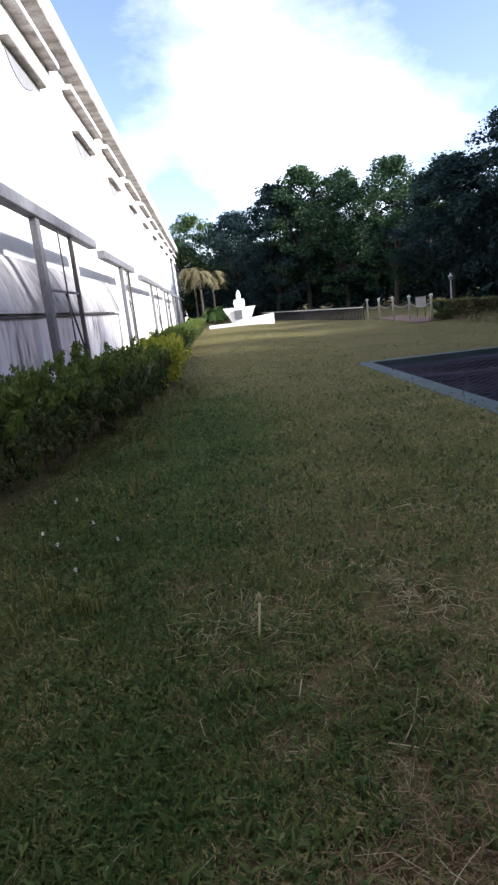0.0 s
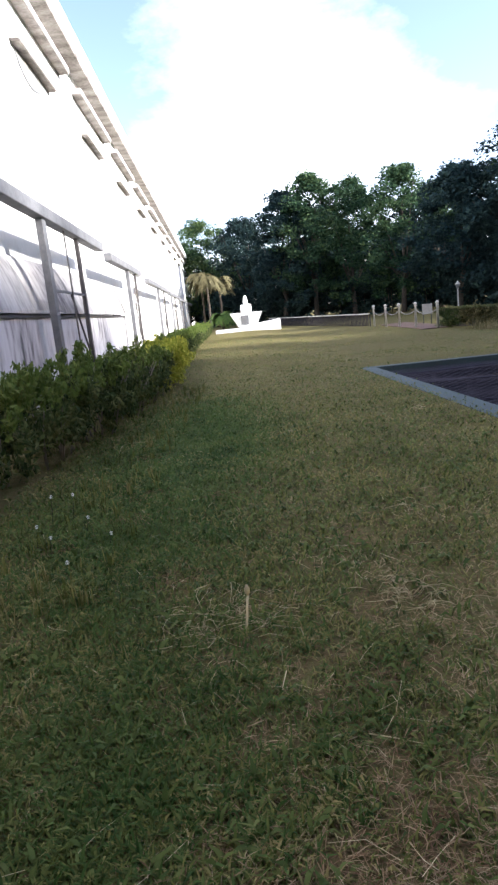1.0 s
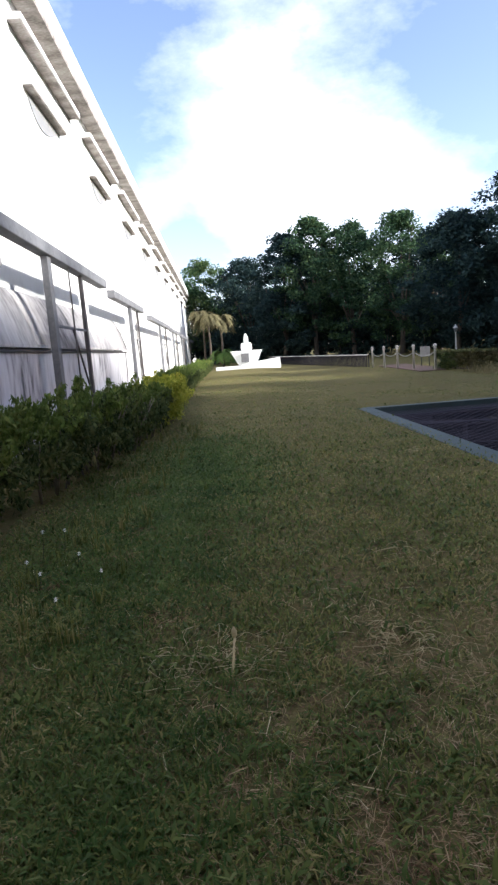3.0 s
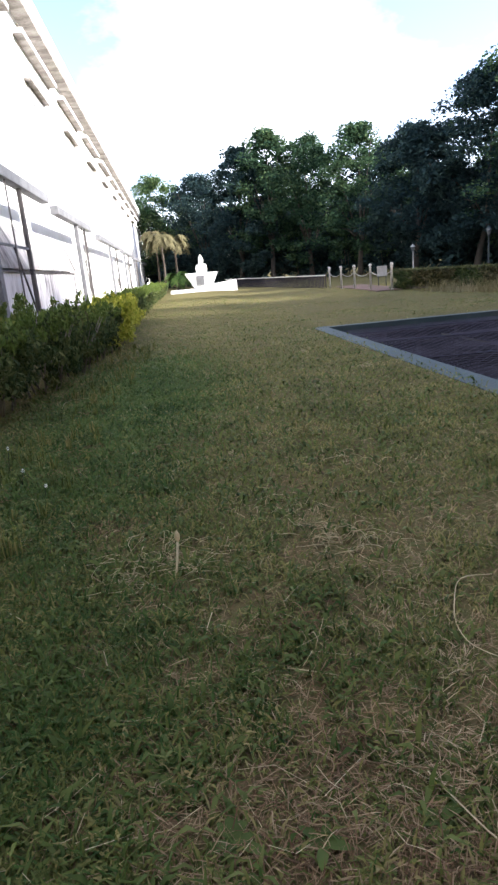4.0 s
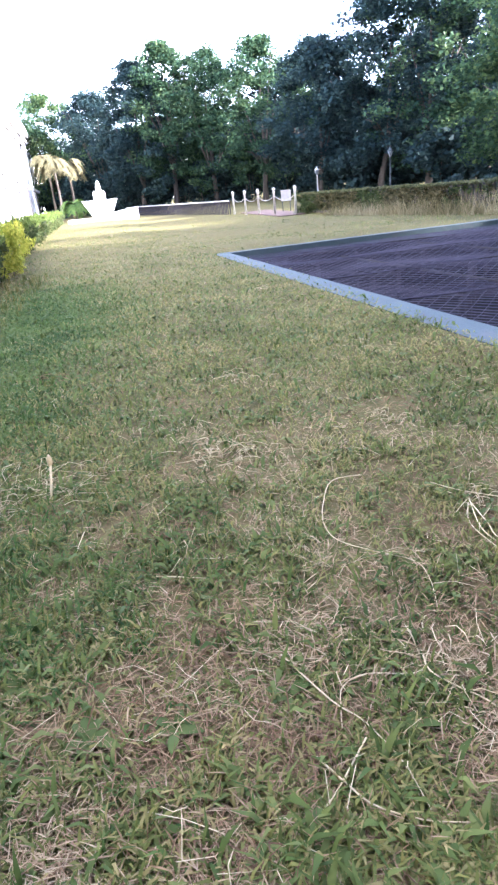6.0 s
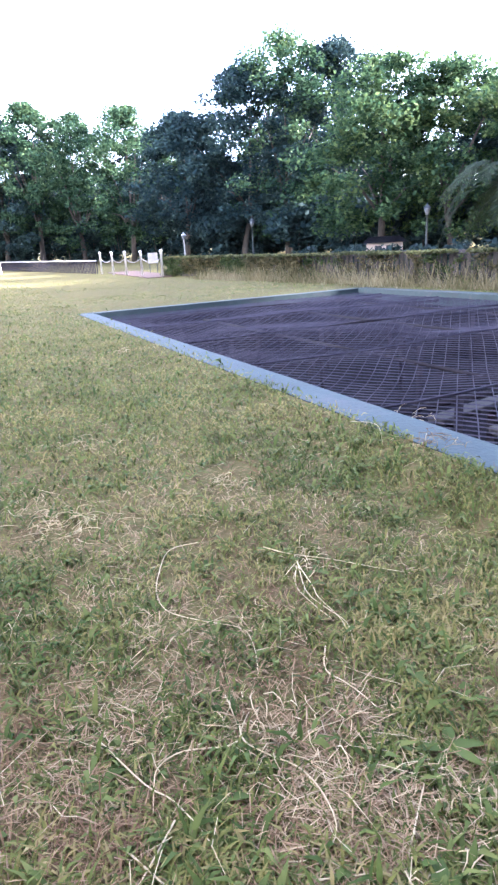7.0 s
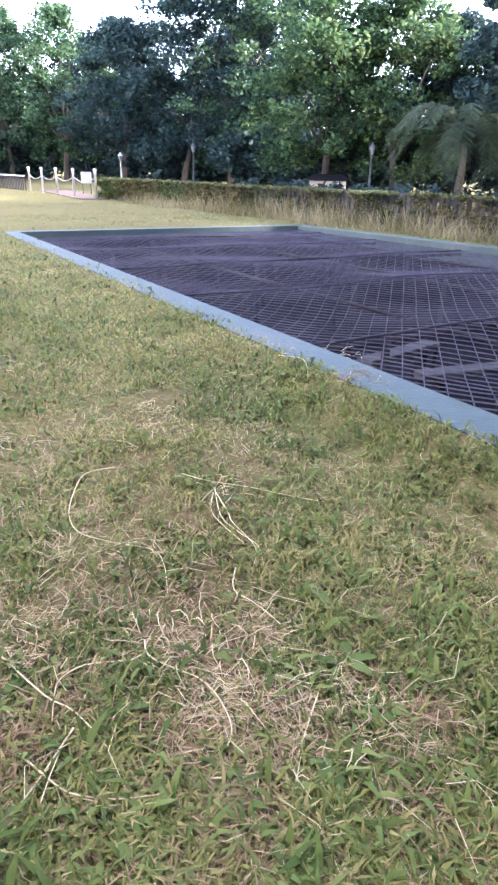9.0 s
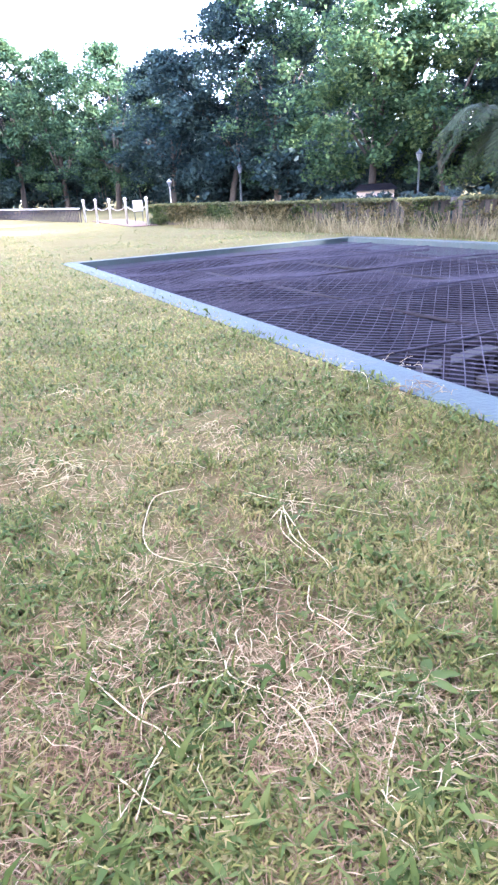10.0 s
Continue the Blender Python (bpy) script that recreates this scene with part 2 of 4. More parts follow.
M_RED = mat("orange_red_flower", [(0.45, 0.08, 0.03), (0.55, 0.13, 0.05)], 5, 0.6)


# ---- mesh helpers ----
def part(name, bm, material, parent=None, label=""):
    """Links a bmesh as one mesh object, under a thing or part if given."""
    me = bpy.data.meshes.new(name)
    bm.to_mesh(me)
    bm.free()
    me.materials.append(material)
    ob = new(name, me)
    ob.parent = parent
    return tagged(ob, label)


def sheet(name, verts, faces, material, parent=None, label="", smooth=False):
    me = bpy.data.meshes.new(name)
    me.from_pydata(verts, [], faces)
    me.materials.append(material)
    if smooth:
        me.polygons.foreach_set("use_smooth", [True] * len(me.polygons))
    ob = new(name, me)
    ob.parent = parent
    return tagged(ob, label)


def empty(name, label, category, m=None, group="", kind=""):
    ob = new(name)
    if m is not None:
        ob.matrix_basis = m
    return tagged(ob, label, category, group, kind)


def box(bm, x0, x1, y0, y1, z0, z1, bevel=0.0):
    r = bmesh.ops.create_cube(bm, size=1.0)
    m = Matrix.Translation(((x0 + x1) / 2, (y0 + y1) / 2, (z0 + z1) / 2)) @ Matrix.Diagonal((x1 - x0, y1 - y0, z1 - z0, 1))
    bmesh.ops.transform(bm, matrix=m, verts=r["verts"])
    if bevel:
        edges = list({e for v in r["verts"] for e in v.link_edges})
        bmesh.ops.bevel(bm, geom=edges, offset=bevel, segments=1, affect="EDGES")
    return bm


def tube(bm, pts, radii, sides=6):
    """A tapered tube through points."""
    rings = []
    pts = [Vector(p) for p in pts]
    for i, p in enumerate(pts):
        d = (pts[min(i + 1, len(pts) - 1)] - pts[max(i - 1, 0)]).normalized()
        a = d.orthogonal().normalized() if abs(d.z) > 0.95 else d.cross(Vector((0, 0, 1))).normalized()
        b = d.cross(a)
        rings.append([bm.verts.new(p + radii[i] * (math.cos(k * math.tau / sides) * a + math.sin(k * math.tau / sides) * b)) for k in range(sides)])
    for r0, r1 in zip(rings, rings[1:]):
        for k in range(sides):
            bm.faces.new((r0[k], r0[(k + 1) % sides], r1[(k + 1) % sides], r1[k])).smooth = True
    bm.faces.new(rings[0][::-1])
    bm.faces.new(rings[-1])
    return bm


def lathe(bm, profile, sides=12, centre=(0, 0)):
    rings = [[bm.verts.new((centre[0] + r * math.cos(k * math.tau / sides), centre[1] + r * math.sin(k * math.tau / sides), z)) for k in range(sides)] for r, z in profile]
    for r0, r1 in zip(rings, rings[1:]):
        for k in range(sides):
            bm.faces.new((r0[k], r0[(k + 1) % sides], r1[(k + 1) % sides], r1[k])).smooth = True
    bm.faces.new(rings[0][::-1])
    bm.faces.new(rings[-1])
    return bm


def B():
    return bmesh.new()


def smoothstep(a, b, x):
    t = np.clip((x - a) / (b - a), 0, 1)
    return t * t * (3 - 2 * t)


# ---- ground ----
PIT_X0, PIT_X1, PIT_Y0, PIT_Y1 = 2.40, 9.25, -7.0, 13.15     # outer edge of the border
PIT_W = 0.31


def pit_z(y):
    return 0.075 - 0.0178 * y


def lawn_z(x, y):
    """Height of the lawn: level by the building, falling gently towards the pit and meeting its border."""
    x, y = np.asarray(x, float), np.asarray(y, float)
    z = -0.13 * np.clip(x / 2.7, 0, 1) ** 2 + 0.012 * np.sin(1.9 * x + 0.6) * np.sin(1.3 * y) * smoothstep(40, 10, np.hypot(x, y))
    edge = np.maximum(np.maximum(PIT_X0 - x, x - PIT_X1), y - PIT_Y1)
    w = smoothstep(0.45, 0.0, edge)
    return z * (1 - w) + (pit_z(np.clip(y, -8, 14)) - 0.006) * w


def ground():
    xs = np.unique(np.concatenate([np.linspace(-600, -30, 20), np.linspace(-30, -4, 27), np.linspace(-4, PIT_X0, 41), [PIT_X0 + 0.12], [PIT_X1 - 0.12], np.linspace(PIT_X1, 14, 20), np.linspace(14, 40, 27), np.linspace(40, 600, 20)]))
    ys = np.unique(np.concatenate([np.linspace(-600, -30, 18), np.linspace(-30, 0, 31), np.linspace(0, PIT_Y1 - 0.12, 75), np.linspace(PIT_Y1, 60, 90), np.linspace(60, 800, 30)]))
    gx, gy = np.meshgrid(xs, ys)
    gz = lawn_z(gx, gy)
    verts = np.stack([gx.ravel(), gy.ravel(), gz.ravel()], 1).tolist()
    nx, faces = len(xs), []
    for j in range(len(ys) - 1):
        for i in range(nx - 1):
            cx, cy = (xs[i] + xs[i + 1]) / 2, (ys[j] + ys[j + 1]) / 2
            if PIT_X0 + 0.12 < cx < PIT_X1 - 0.12 and -6.9 < cy < PIT_Y1 - 0.12:
                continue
            faces.append((j * nx + i, j * nx + i + 1, (j + 1) * nx + i + 1, (j + 1) * nx + i))
    ob = sheet("ground", verts, faces, M_GROUND, smooth=True)
    tagged(ob, "mown lawn of green grass with dry brown patches", "lawn", kind="structure")


ground()


def blades(name, n, seed, material, label, dry, length, width, flat, each, spots=()):
    """One mesh of many blades in radiating tufts; thick on the near lawn and thinner farther off."""
    rng = np.random.default_rng(seed)
    r = 0.45 * np.exp(rng.random(n) * math.log(34 / 0.45))
    a = np.where(rng.random(n) < 0.82, radians(-50) + rng.random(n) * radians(128), rng.random(n) * math.tau)
    x, y = 0.45 + r * np.sin(a), -0.25 + r * np.cos(a)
    if spots:
        cx, cy, wx, wy = np.array(spots)[rng.integers(0, len(spots), n)].T
        x, y = cx + wx * rng.normal(0, 1, n), cy + wy * rng.normal(0, 1, n)
        r = np.hypot(x - 0.45, y + 0.25)
    patch = 0.8 * np.sin(2.3 * x + 1.1) * np.sin(1.7 * y + 0.4) + 0.8 * np.sin(5.1 * x - 2.2 * y) * np.sin(4.3 * y + 1.7 * x) + 1.0 * np.sin(9.7 * x + 3 * y) * np.sin(11 * y - 4 * x) + 1.1 * np.sin(21 * x - 7 * y) * np.sin(17 * y + 6 * x)
    patch += 1.0 * np.exp(-((x - 1.0) ** 2 / 1.2 + (y - 1.1) ** 2 / 0.8)) + 1.9 * np.exp(-((x - 0.75) ** 2 / 0.5 + (y - 2.9) ** 2 / 0.9)) - 1.3 * smoothstep(0.3, -0.8, x) * smoothstep(12, 8, y)
    for cx, cy, rad, k in ((0.90, 0.98, 0.16, 1.6), (1.0, 0.66, 0.12, 1.6), (1.13, 0.95, 0.10, 1.4), (0.64, 2.36, 0.20, 1.5), (-0.15, 2.33, 0.22, 1.5), (1.43, 2.55, 0.14, 1.0), (0.45, 1.15, 0.15, 1.2), (0.3, 1.75, 0.25, 0.8), (-0.71, 4.23, 0.20, 1.9), (-0.77, 3.76, 0.18, 1.9), (-0.2, 4.05, 0.2, 1.9), (-0.37, 2.77, 0.16, 1.9), (-0.88, 5.57, 0.24, 1.9)):
        patch += k * np.exp(-((x - cx) ** 2 + (y - cy) ** 2) / rad ** 2)
    off = smoothstep(2.0, 4.5, r)
    keep = rng.random(n) < np.clip((0.66 + 0.20 * off if dry < 0 else 0.36 - 0.1 * off) + dry * 0.30 * patch * (1 - 0.55 * off), 0.12 if dry < 0 else 0.04, 1)
    keep &= ~((x > PIT_X0 + 0.02 + 0.05 * np.sin(3.1 * y) * np.sin(7.3 * y + 1)) & (x < PIT_X1 + 0.02) & (y < PIT_Y1 + 0.02))
    keep &= x > -1.62 - 0.02 * y
    x, y, r = (np.repeat(q[keep], each) for q in (x, y, r))
    n = len(x)
    far = np.clip(r / 2.2, 1, 3)
    spread = 0.012 + 0.05 * (far - 1) if each > 2 else 0.03 * far
    x, y = x + rng.normal(0, 1, n) * spread, y + rng.normal(0, 1, n) * spread
    z = lawn_z(x, y)
    L = length * (0.45 + 1.1 * rng.random(n)) * np.clip(far, 1, 1.15)
    W = width * (0.45 + 0.95 * rng.random(n)) * far ** 0.6
    az = rng.random(n) * math.tau
    lean = np.clip(rng.normal(flat, 0.3, n) + 0.18 * smoothstep(2, 6, r), 0.1, 1.5) if each > 1 else np.clip(rng.normal(flat, 0.2, n), 1.0, 2.0)
    curl = 1.5 if each > 1 else 0.95
    dx, dy = np.cos(az), np.sin(az)
    sx, sy = -dy * W / 2, dx * W / 2
    start = 0.7 if each > 1 else 0.93
    h1, o1 = np.cos(lean * start) * L * 0.5, np.sin(lean * start) * L * 0.5
    h2, o2 = h1 + np.cos(lean * curl) * L * 0.5, o1 + np.sin(lean * curl) * L * 0.5
    h2 = np.maximum(h2, 0.003)
    lift = rng.random(n) * (0.008 if each > 1 else 0.022)
    tilt = rng.normal(0, 0.35, n) * W / 2
    V = np.empty((n, 5, 3))
    V[:, 0] = np.stack([x - sx * 0.7, y - sy * 0.7, z - 0.004 + lift], 1)
    V[:, 1] = np.stack([x + sx * 0.7, y + sy * 0.7, z - 0.004 + lift], 1)
    V[:, 2] = np.stack([x + dx * o1 + sx, y + dy * o1 + sy, z + h1 + lift + tilt], 1)
    V[:, 3] = np.stack([x + dx * o1 - sx, y + dy * o1 - sy, z + h1 + lift - tilt], 1)
    V[:, 4] = np.stack([x + dx * o2, y + dy * o2, z + h2 + lift], 1)
    me = bpy.data.meshes.new(name)
    me.vertices.add(n * 5)
    me.vertices.foreach_set("co", V.ravel())
    base = np.arange(n)[:, None] * 5
    loops = np.concatenate([base + [0, 1, 2, 3], base + [3, 2, 4]], 1).ravel()
    me.loops.add(n * 7)
    me.loops.foreach_set("vertex_index", loops)
    me.polygons.add(n * 2)
    me.polygons.foreach_set("loop_start", np.stack([np.arange(n) * 7, np.arange(n) * 7 + 4], 1).ravel())
    me.update(calc_edges=True)
    me.materials.append(material)
    tagged(new(name, me), label, "grass", kind="stuff")


blades("lawn_grass", 150000, 3, M_GRASS, "short green broad-bladed lawn grass growing on the soil", -1, 0.038, 0.0054, 1.14, 4)
blades("broad_grass", 11000, 9, M_BROAD, "clumps of broader dark green grass leaves in the lawn", -1, 0.062, 0.0105, 1.20, 4)
blades("lush_grass", 12000, 11, M_LUSH, "lusher green grass by the hedge and on damp ground", -1, 0.045, 0.0056, 1.05, 4,
       ((-0.55, 5.2, 0.45, 1.0), (-0.45, 7.0, 0.45, 1.2), (-0.7, 3.2, 0.4, 0.8), (-0.25, 1.5, 0.45, 0.4)))
blades("dry_grass", 270000, 5, M_STRAW, "dry brown straw clippings lying flat on the lawn", 1, 0.044, 0.0021, 1.55, 1)


# ---- pit with its border and net ----
def pit():
    th = empty("netted_pit", "sunken pit with worn blue painted border under a sagging dark net", "pit")
    X0, X1, Y0, Y1, W = PIT_X0, PIT_X1, PIT_Y0, PIT_Y1, PIT_W

    def strip(name, corners, drop):
        bm = B()
        top = [bm.verts.new((x, y, pit_z(y))) for x, y in corners]
        low = [bm.verts.new((x, y, pit_z(y) - drop)) for x, y in corners]
        bm.faces.new(top)
        for i in range(4):
            bm.faces.new((top[i], low[i], low[(i + 1) % 4], top[(i + 1) % 4]))
        bmesh.ops.recalc_face_normals(bm, faces=bm.faces)
        bmesh.ops.bevel(bm, geom=[e for e in bm.edges if all(abs(v.co.z - pit_z(v.co.y)) < 1e-4 for v in e.verts)], offset=0.012, segments=2, affect="EDGES")
        part(name, bm, M_BLUE, th)

    strip("border_side", [(X0, Y0), (X0 + W, Y0), (X0 + W, Y1 - W), (X0, Y1)], 0.32)
    strip("border_end", [(X0, Y1), (X0 + W, Y1 - W), (X1 - W, Y1 - W), (X1, Y1)], 0.32)
    strip("border_side", [(X1, Y1), (X1 - W, Y1 - W), (X1 - W, Y0), (X1, Y0)], 0.32)
    a, b, c, d = X0 + W - 0.02, X1 - W + 0.02, Y0, Y1 - W + 0.02
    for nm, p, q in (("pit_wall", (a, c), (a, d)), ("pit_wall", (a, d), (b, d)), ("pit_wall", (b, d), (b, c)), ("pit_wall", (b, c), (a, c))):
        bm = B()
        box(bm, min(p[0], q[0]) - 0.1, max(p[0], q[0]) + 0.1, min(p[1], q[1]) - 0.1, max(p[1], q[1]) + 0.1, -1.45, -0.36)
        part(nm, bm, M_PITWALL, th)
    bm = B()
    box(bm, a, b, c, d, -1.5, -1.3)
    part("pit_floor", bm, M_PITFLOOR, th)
    # support rails and posts that hold the net up
    rails_y = [1.2, 3.4, 5.6, 7.8, 10.0, 11.9]
    for y in rails_y:
        bm = B()
        tube(bm, [(a, y, pit_z(y) - 0.16), ((a + b) / 2, y + 0.1, pit_z(y) - 0.12), (b, y, pit_z(y) - 0.16)], [0.025] * 3, 6)
        part("support_rail", bm, M_PIPE, th)
        for x in (a + 0.9, a + 2.3, a + 3.7, a + 5.1):
            bm = B()
            tube(bm, [(x, y, -1.31), (x, y, pit_z(y) - 0.15)], [0.035] * 2, 6)
            part("support_post", bm, M_PIPE, th)
    for x, l0, l1 in ((a + 1.6, 0.3, 10.8), (a + 3.4, -2, 11.5), (a + 5.0, 1.0, 11.0)):
        bm = B()
        tube(bm, [(x, l0, pit_z(l0) - 0.14), (x, l1, pit_z(l1) - 0.14)], [0.02] * 2, 6)
        part("support_rail", bm, M_PIPE, th)
    for x, y, lx, ly, rot in ((5.0, 4.75, 1.2, 0.2, 13), (5.25, 3.95, 1.3, 0.2, -8)):
        bm = B()
        box(bm, -lx / 2, lx / 2, -ly / 2, ly / 2, 0, 0.07, 0.01)
        ob = part("pale_slab", bm, M_SLAB, th, "pale worn slab laid on short legs")
        ob.matrix_basis = pose(x, y, -0.75, 0, 0, rot)
        for dx in (-0.4, 0.4):
            bm = B()
            box(bm, dx - 0.05, dx + 0.05, -0.05, 0.05, -0.56, 0.0)
            part("slab_leg", bm, M_PIPE, ob)
    return th, rails_y, a, b, c, d


PIT, RAILS, NA, NB, NC, ND = pit()


def net():
    """A net of thin cords, sagging between its supports."""
    def h(x, y):
        near = min(abs(y - r) for r in RAILS)
        e = min(x - NA, NB - x, ND - y)
        sag = 0.07 * min(1, near / 0.9) * (0.7 + 0.3 * math.sin(1.3 * x + 0.7 * y))
        lift = 0.012 * math.sin(2.1 * x + 1.4 * y) + 0.010 * math.sin(3.7 * y - 1.1 * x)
        w = min(1, max(0, e) / 0.8)
        return pit_z(y) - 0.10 - w * (0.01 + sag * 0.8) + w * lift

    V, F, step = [], [], 0.35
    def cord(p0, p1, r):
        n = max(2, int(math.dist(p0, p1) / step) + 1)
        ux, uy = (p1[0] - p0[0]), (p1[1] - p0[1])
        l = math.hypot(ux, uy)
        nx, ny = -uy / l * r, ux / l * r
        k = len(V)
        for i in range(n):
            t = i / (n - 1)
            x, y = p0[0] + ux * t, p0[1] + uy * t
            x, y = x + 0.02 * math.sin(2.3 * y + 0.8 * x), y + 0.02 * math.sin(1.9 * x + 1.2 * y)
            z = h(x, y)
            V.extend([(x + nx, y + ny, z), (x, y, z + 1.6 * r), (x - nx, y - ny, z)])
            if i:
                for a2, b2 in ((0, 1), (1, 2), (2, 0)):
                    F.append((k + 3 * i - 3 + a2, k + 3 * i - 3 + b2, k + 3 * i + b2, k + 3 * i + a2))
    # two crossing families of cords, askew to the border
    y_low = -3.0
    for ux, uy, g, r in ((0.9, -1.0, 0.115, 0.0048), (0.9, 1.0, 0.125, 0.0040)):
        l = math.hypot(ux, uy)
        nx, ny = -uy / l, ux / l
        lo = min(nx * X + ny * Y for X in (NA, NB) for Y in (y_low, ND))
        hi = max(nx * X + ny * Y for X in (NA, NB) for Y in (y_low, ND))
        d = lo + 0.04
        while d < hi:
            # clip the line n.p = d to the rectangle
            ts = []
            for X in (NA, NB):
                Y = (d - nx * X) / ny
                if y_low <= Y <= ND:
                    ts.append((X, Y))
            for Y in (y_low, ND):
                X = (d - ny * Y) / nx
                if NA < X < NB:
                    ts.append((X, Y))
            if len(ts) == 2 and math.dist(*ts) > 0.05:
                cord(ts[0], ts[1], r)
            d += g
    # ridge ropes where the net rests on its rails
    for y in RAILS:
        bm = B()
        pts = [(NA + (NB - NA) * k / 14, y + 0.1 * (1 - abs(k / 7 - 1)), 0) for k in range(15)]
        tube(bm, [(px2, py2, h(px2, py2) + 0.012) for px2, py2, _ in pts], [0.011] * 15, 5)
        part("ridge_rope", bm, M_NET, PIT, "grey rope along a ridge of the net")
    ob = sheet("net", V, F, M_NET, PIT)
    tagged(ob, kind="stuff")


net()


# ---- building ----
WALL_TURN = 2.14
BLD = pose(-2.545, 0, 0, 0, 0, WALL_TURN)
WX = -0.65     # wall face


def building():
    th = empty("long_building", "long white painted hall with projecting window hoods and a roof overhang", "building", BLD)
    Y0, Y1, H = -12.0, 122.0, 8.0
    bm = B()
    box(bm, WX - 0.3, WX, Y0, Y1, -0.3, H)
    part("wall", bm, M_WHITE, th)
    for y0, y1 in ((Y0 - 0.3, Y0), (Y1, Y1 + 0.3)):
        bm = B()
        box(bm, WX - 14, WX, y0, y1, -0.3, H)
        part("wall", bm, M_WHITE, th)
    bm = B()
    box(bm, WX - 14.3, WX - 14, Y0, Y1, -0.3, H)
    part("wall", bm, M_WHITE, th)
    bm = B()
    box(bm, WX - 14.8, WX + 0.42, Y0 - 0.5, Y1 + 0.5, H + 0.1, H + 0.66, 0.02)
    part("roof", bm, M_WHITE, th, "white painted fascia and flat roof slab")
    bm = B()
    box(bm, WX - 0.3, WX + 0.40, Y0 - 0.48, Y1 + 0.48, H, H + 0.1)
    part("soffit", bm, M_SOFFIT, th, "mottled grey-brown soffit under the eave")
    y = 12.3 - 6.25 * 3
    while y < Y1 - 6:
        # upper hood close under the eave, lower hood and its shadow as a curved plate
        bm = B()
        box(bm, WX, WX + 0.27, y, y + 4.9, 7.45, 7.57, 0.012)
        hood = part("window_hood", bm, M_WHITE, th)
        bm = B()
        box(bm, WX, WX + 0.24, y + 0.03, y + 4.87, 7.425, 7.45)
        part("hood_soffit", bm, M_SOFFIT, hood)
        bm = B()
        box(bm, WX, WX + 0.20, y + 0.55, y + 3.4, 6.57, 6.68, 0.012)
        hood = part("window_hood", bm, M_WHITE, th)
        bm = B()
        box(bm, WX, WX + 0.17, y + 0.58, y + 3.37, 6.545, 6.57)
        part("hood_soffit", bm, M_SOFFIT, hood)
        bm = B()
        rim = [(y + 0.8 + 2.3 * k / 12, 6.46 - 0.36 * math.sin(math.pi * (k / 12) ** 0.75)) for k in range(13)]
        face = bm.faces.new([bm.verts.new((WX + 0.004, yy2, zz2)) for yy2, zz2 in rim])
        out = bmesh.ops.extrude_face_region(bm, geom=[face])
        bmesh.ops.translate(bm, vec=(0.02, 0, 0), verts=[v for v in out["geom"] if isinstance(v, bmesh.types.BMVert)])
        bmesh.ops.recalc_face_normals(bm, faces=bm.faces)
        part("window_panel", bm, M_HOODSHADOW, th, "thin curved grey plate standing in for the hood's shadow")
        y += 6.25
    return th


building()


def shed():
    """Low stained lean-to against the wall, with a sloped roof."""
    th = empty("lean_to_shed", "low lean-to shed of stained white plaster with a sloped roof", "shed", BLD)
    y0, y1, xf = -10.0, 20.2, -0.28
    bm = B()
    box(bm, xf - 0.12, xf, y0, y1, -0.2, 1.50)
    part("wall", bm, M_STAINED, th, "plaster wall with dark vertical stains")
    # bulging roof: from the wall outwards and down, with a rounded shoulder
    prof = [(WX + 0.005 + (xf + 0.05 - WX - 0.005) * k / 8, 1.53 + 0.93 * (1 - (k / 8) ** 1.55)) for k in range(9)]
    bm = B()
    rim = [(xf - 0.12, -0.2), (WX + 0.004, -0.2)] + [(max(x, WX + 0.004), z - 0.02) for x, z in prof if x < xf - 0.12] + [(xf - 0.12, 1.5)]
    face = bm.faces.new([bm.verts.new((x, y1, z)) for x, z in rim])
    out = bmesh.ops.extrude_face_region(bm, geom=[face])
    bmesh.ops.translate(bm, vec=(0, -0.12, 0), verts=[v for v in out["geom"] if isinstance(v, bmesh.types.BMVert)])
    bmesh.ops.recalc_face_normals(bm, faces=bm.faces)
    part("end_wall", bm, M_STAINED, th)
    n = 6
    for i in range(n):
        a, b = y0 + (y1 - y0) * i / n, y0 + (y1 - y0) * (i + 1) / n - 0.015
        bm = B()
        rows = [[bm.verts.new((x, yy2, z + dz)) for x, z in prof] for yy2 in (a, b) for dz in (0.0, 0.05)]
        for k in range(8):
            for p, q in ((0, 2), (3, 1)):
                bm.faces.new((rows[p][k], rows[p][k + 1], rows[q][k + 1], rows[q][k])).smooth = True
            for p, q in ((0, 1), (2, 3)):
                bm.faces.new((rows[p][k], rows[q][k], rows[q][k + 1], rows[p][k + 1]))
        for k in (0, 8):
            bm.faces.new((rows[0][k], rows[1][k], rows[3][k], rows[2][k]))
        bmesh.ops.recalc_face_normals(bm, faces=bm.faces)
        part("roof_panel", bm, M_SHEDROOF, th, "mouldy grey roof slab")
    bm = B()
    box(bm, xf + 0.003, xf + 0.03, y0, y1, 1.46, 1.505)
    part("flashing", bm, M_DARKSTEEL, th, "dark strip under the roof edge")


shed()


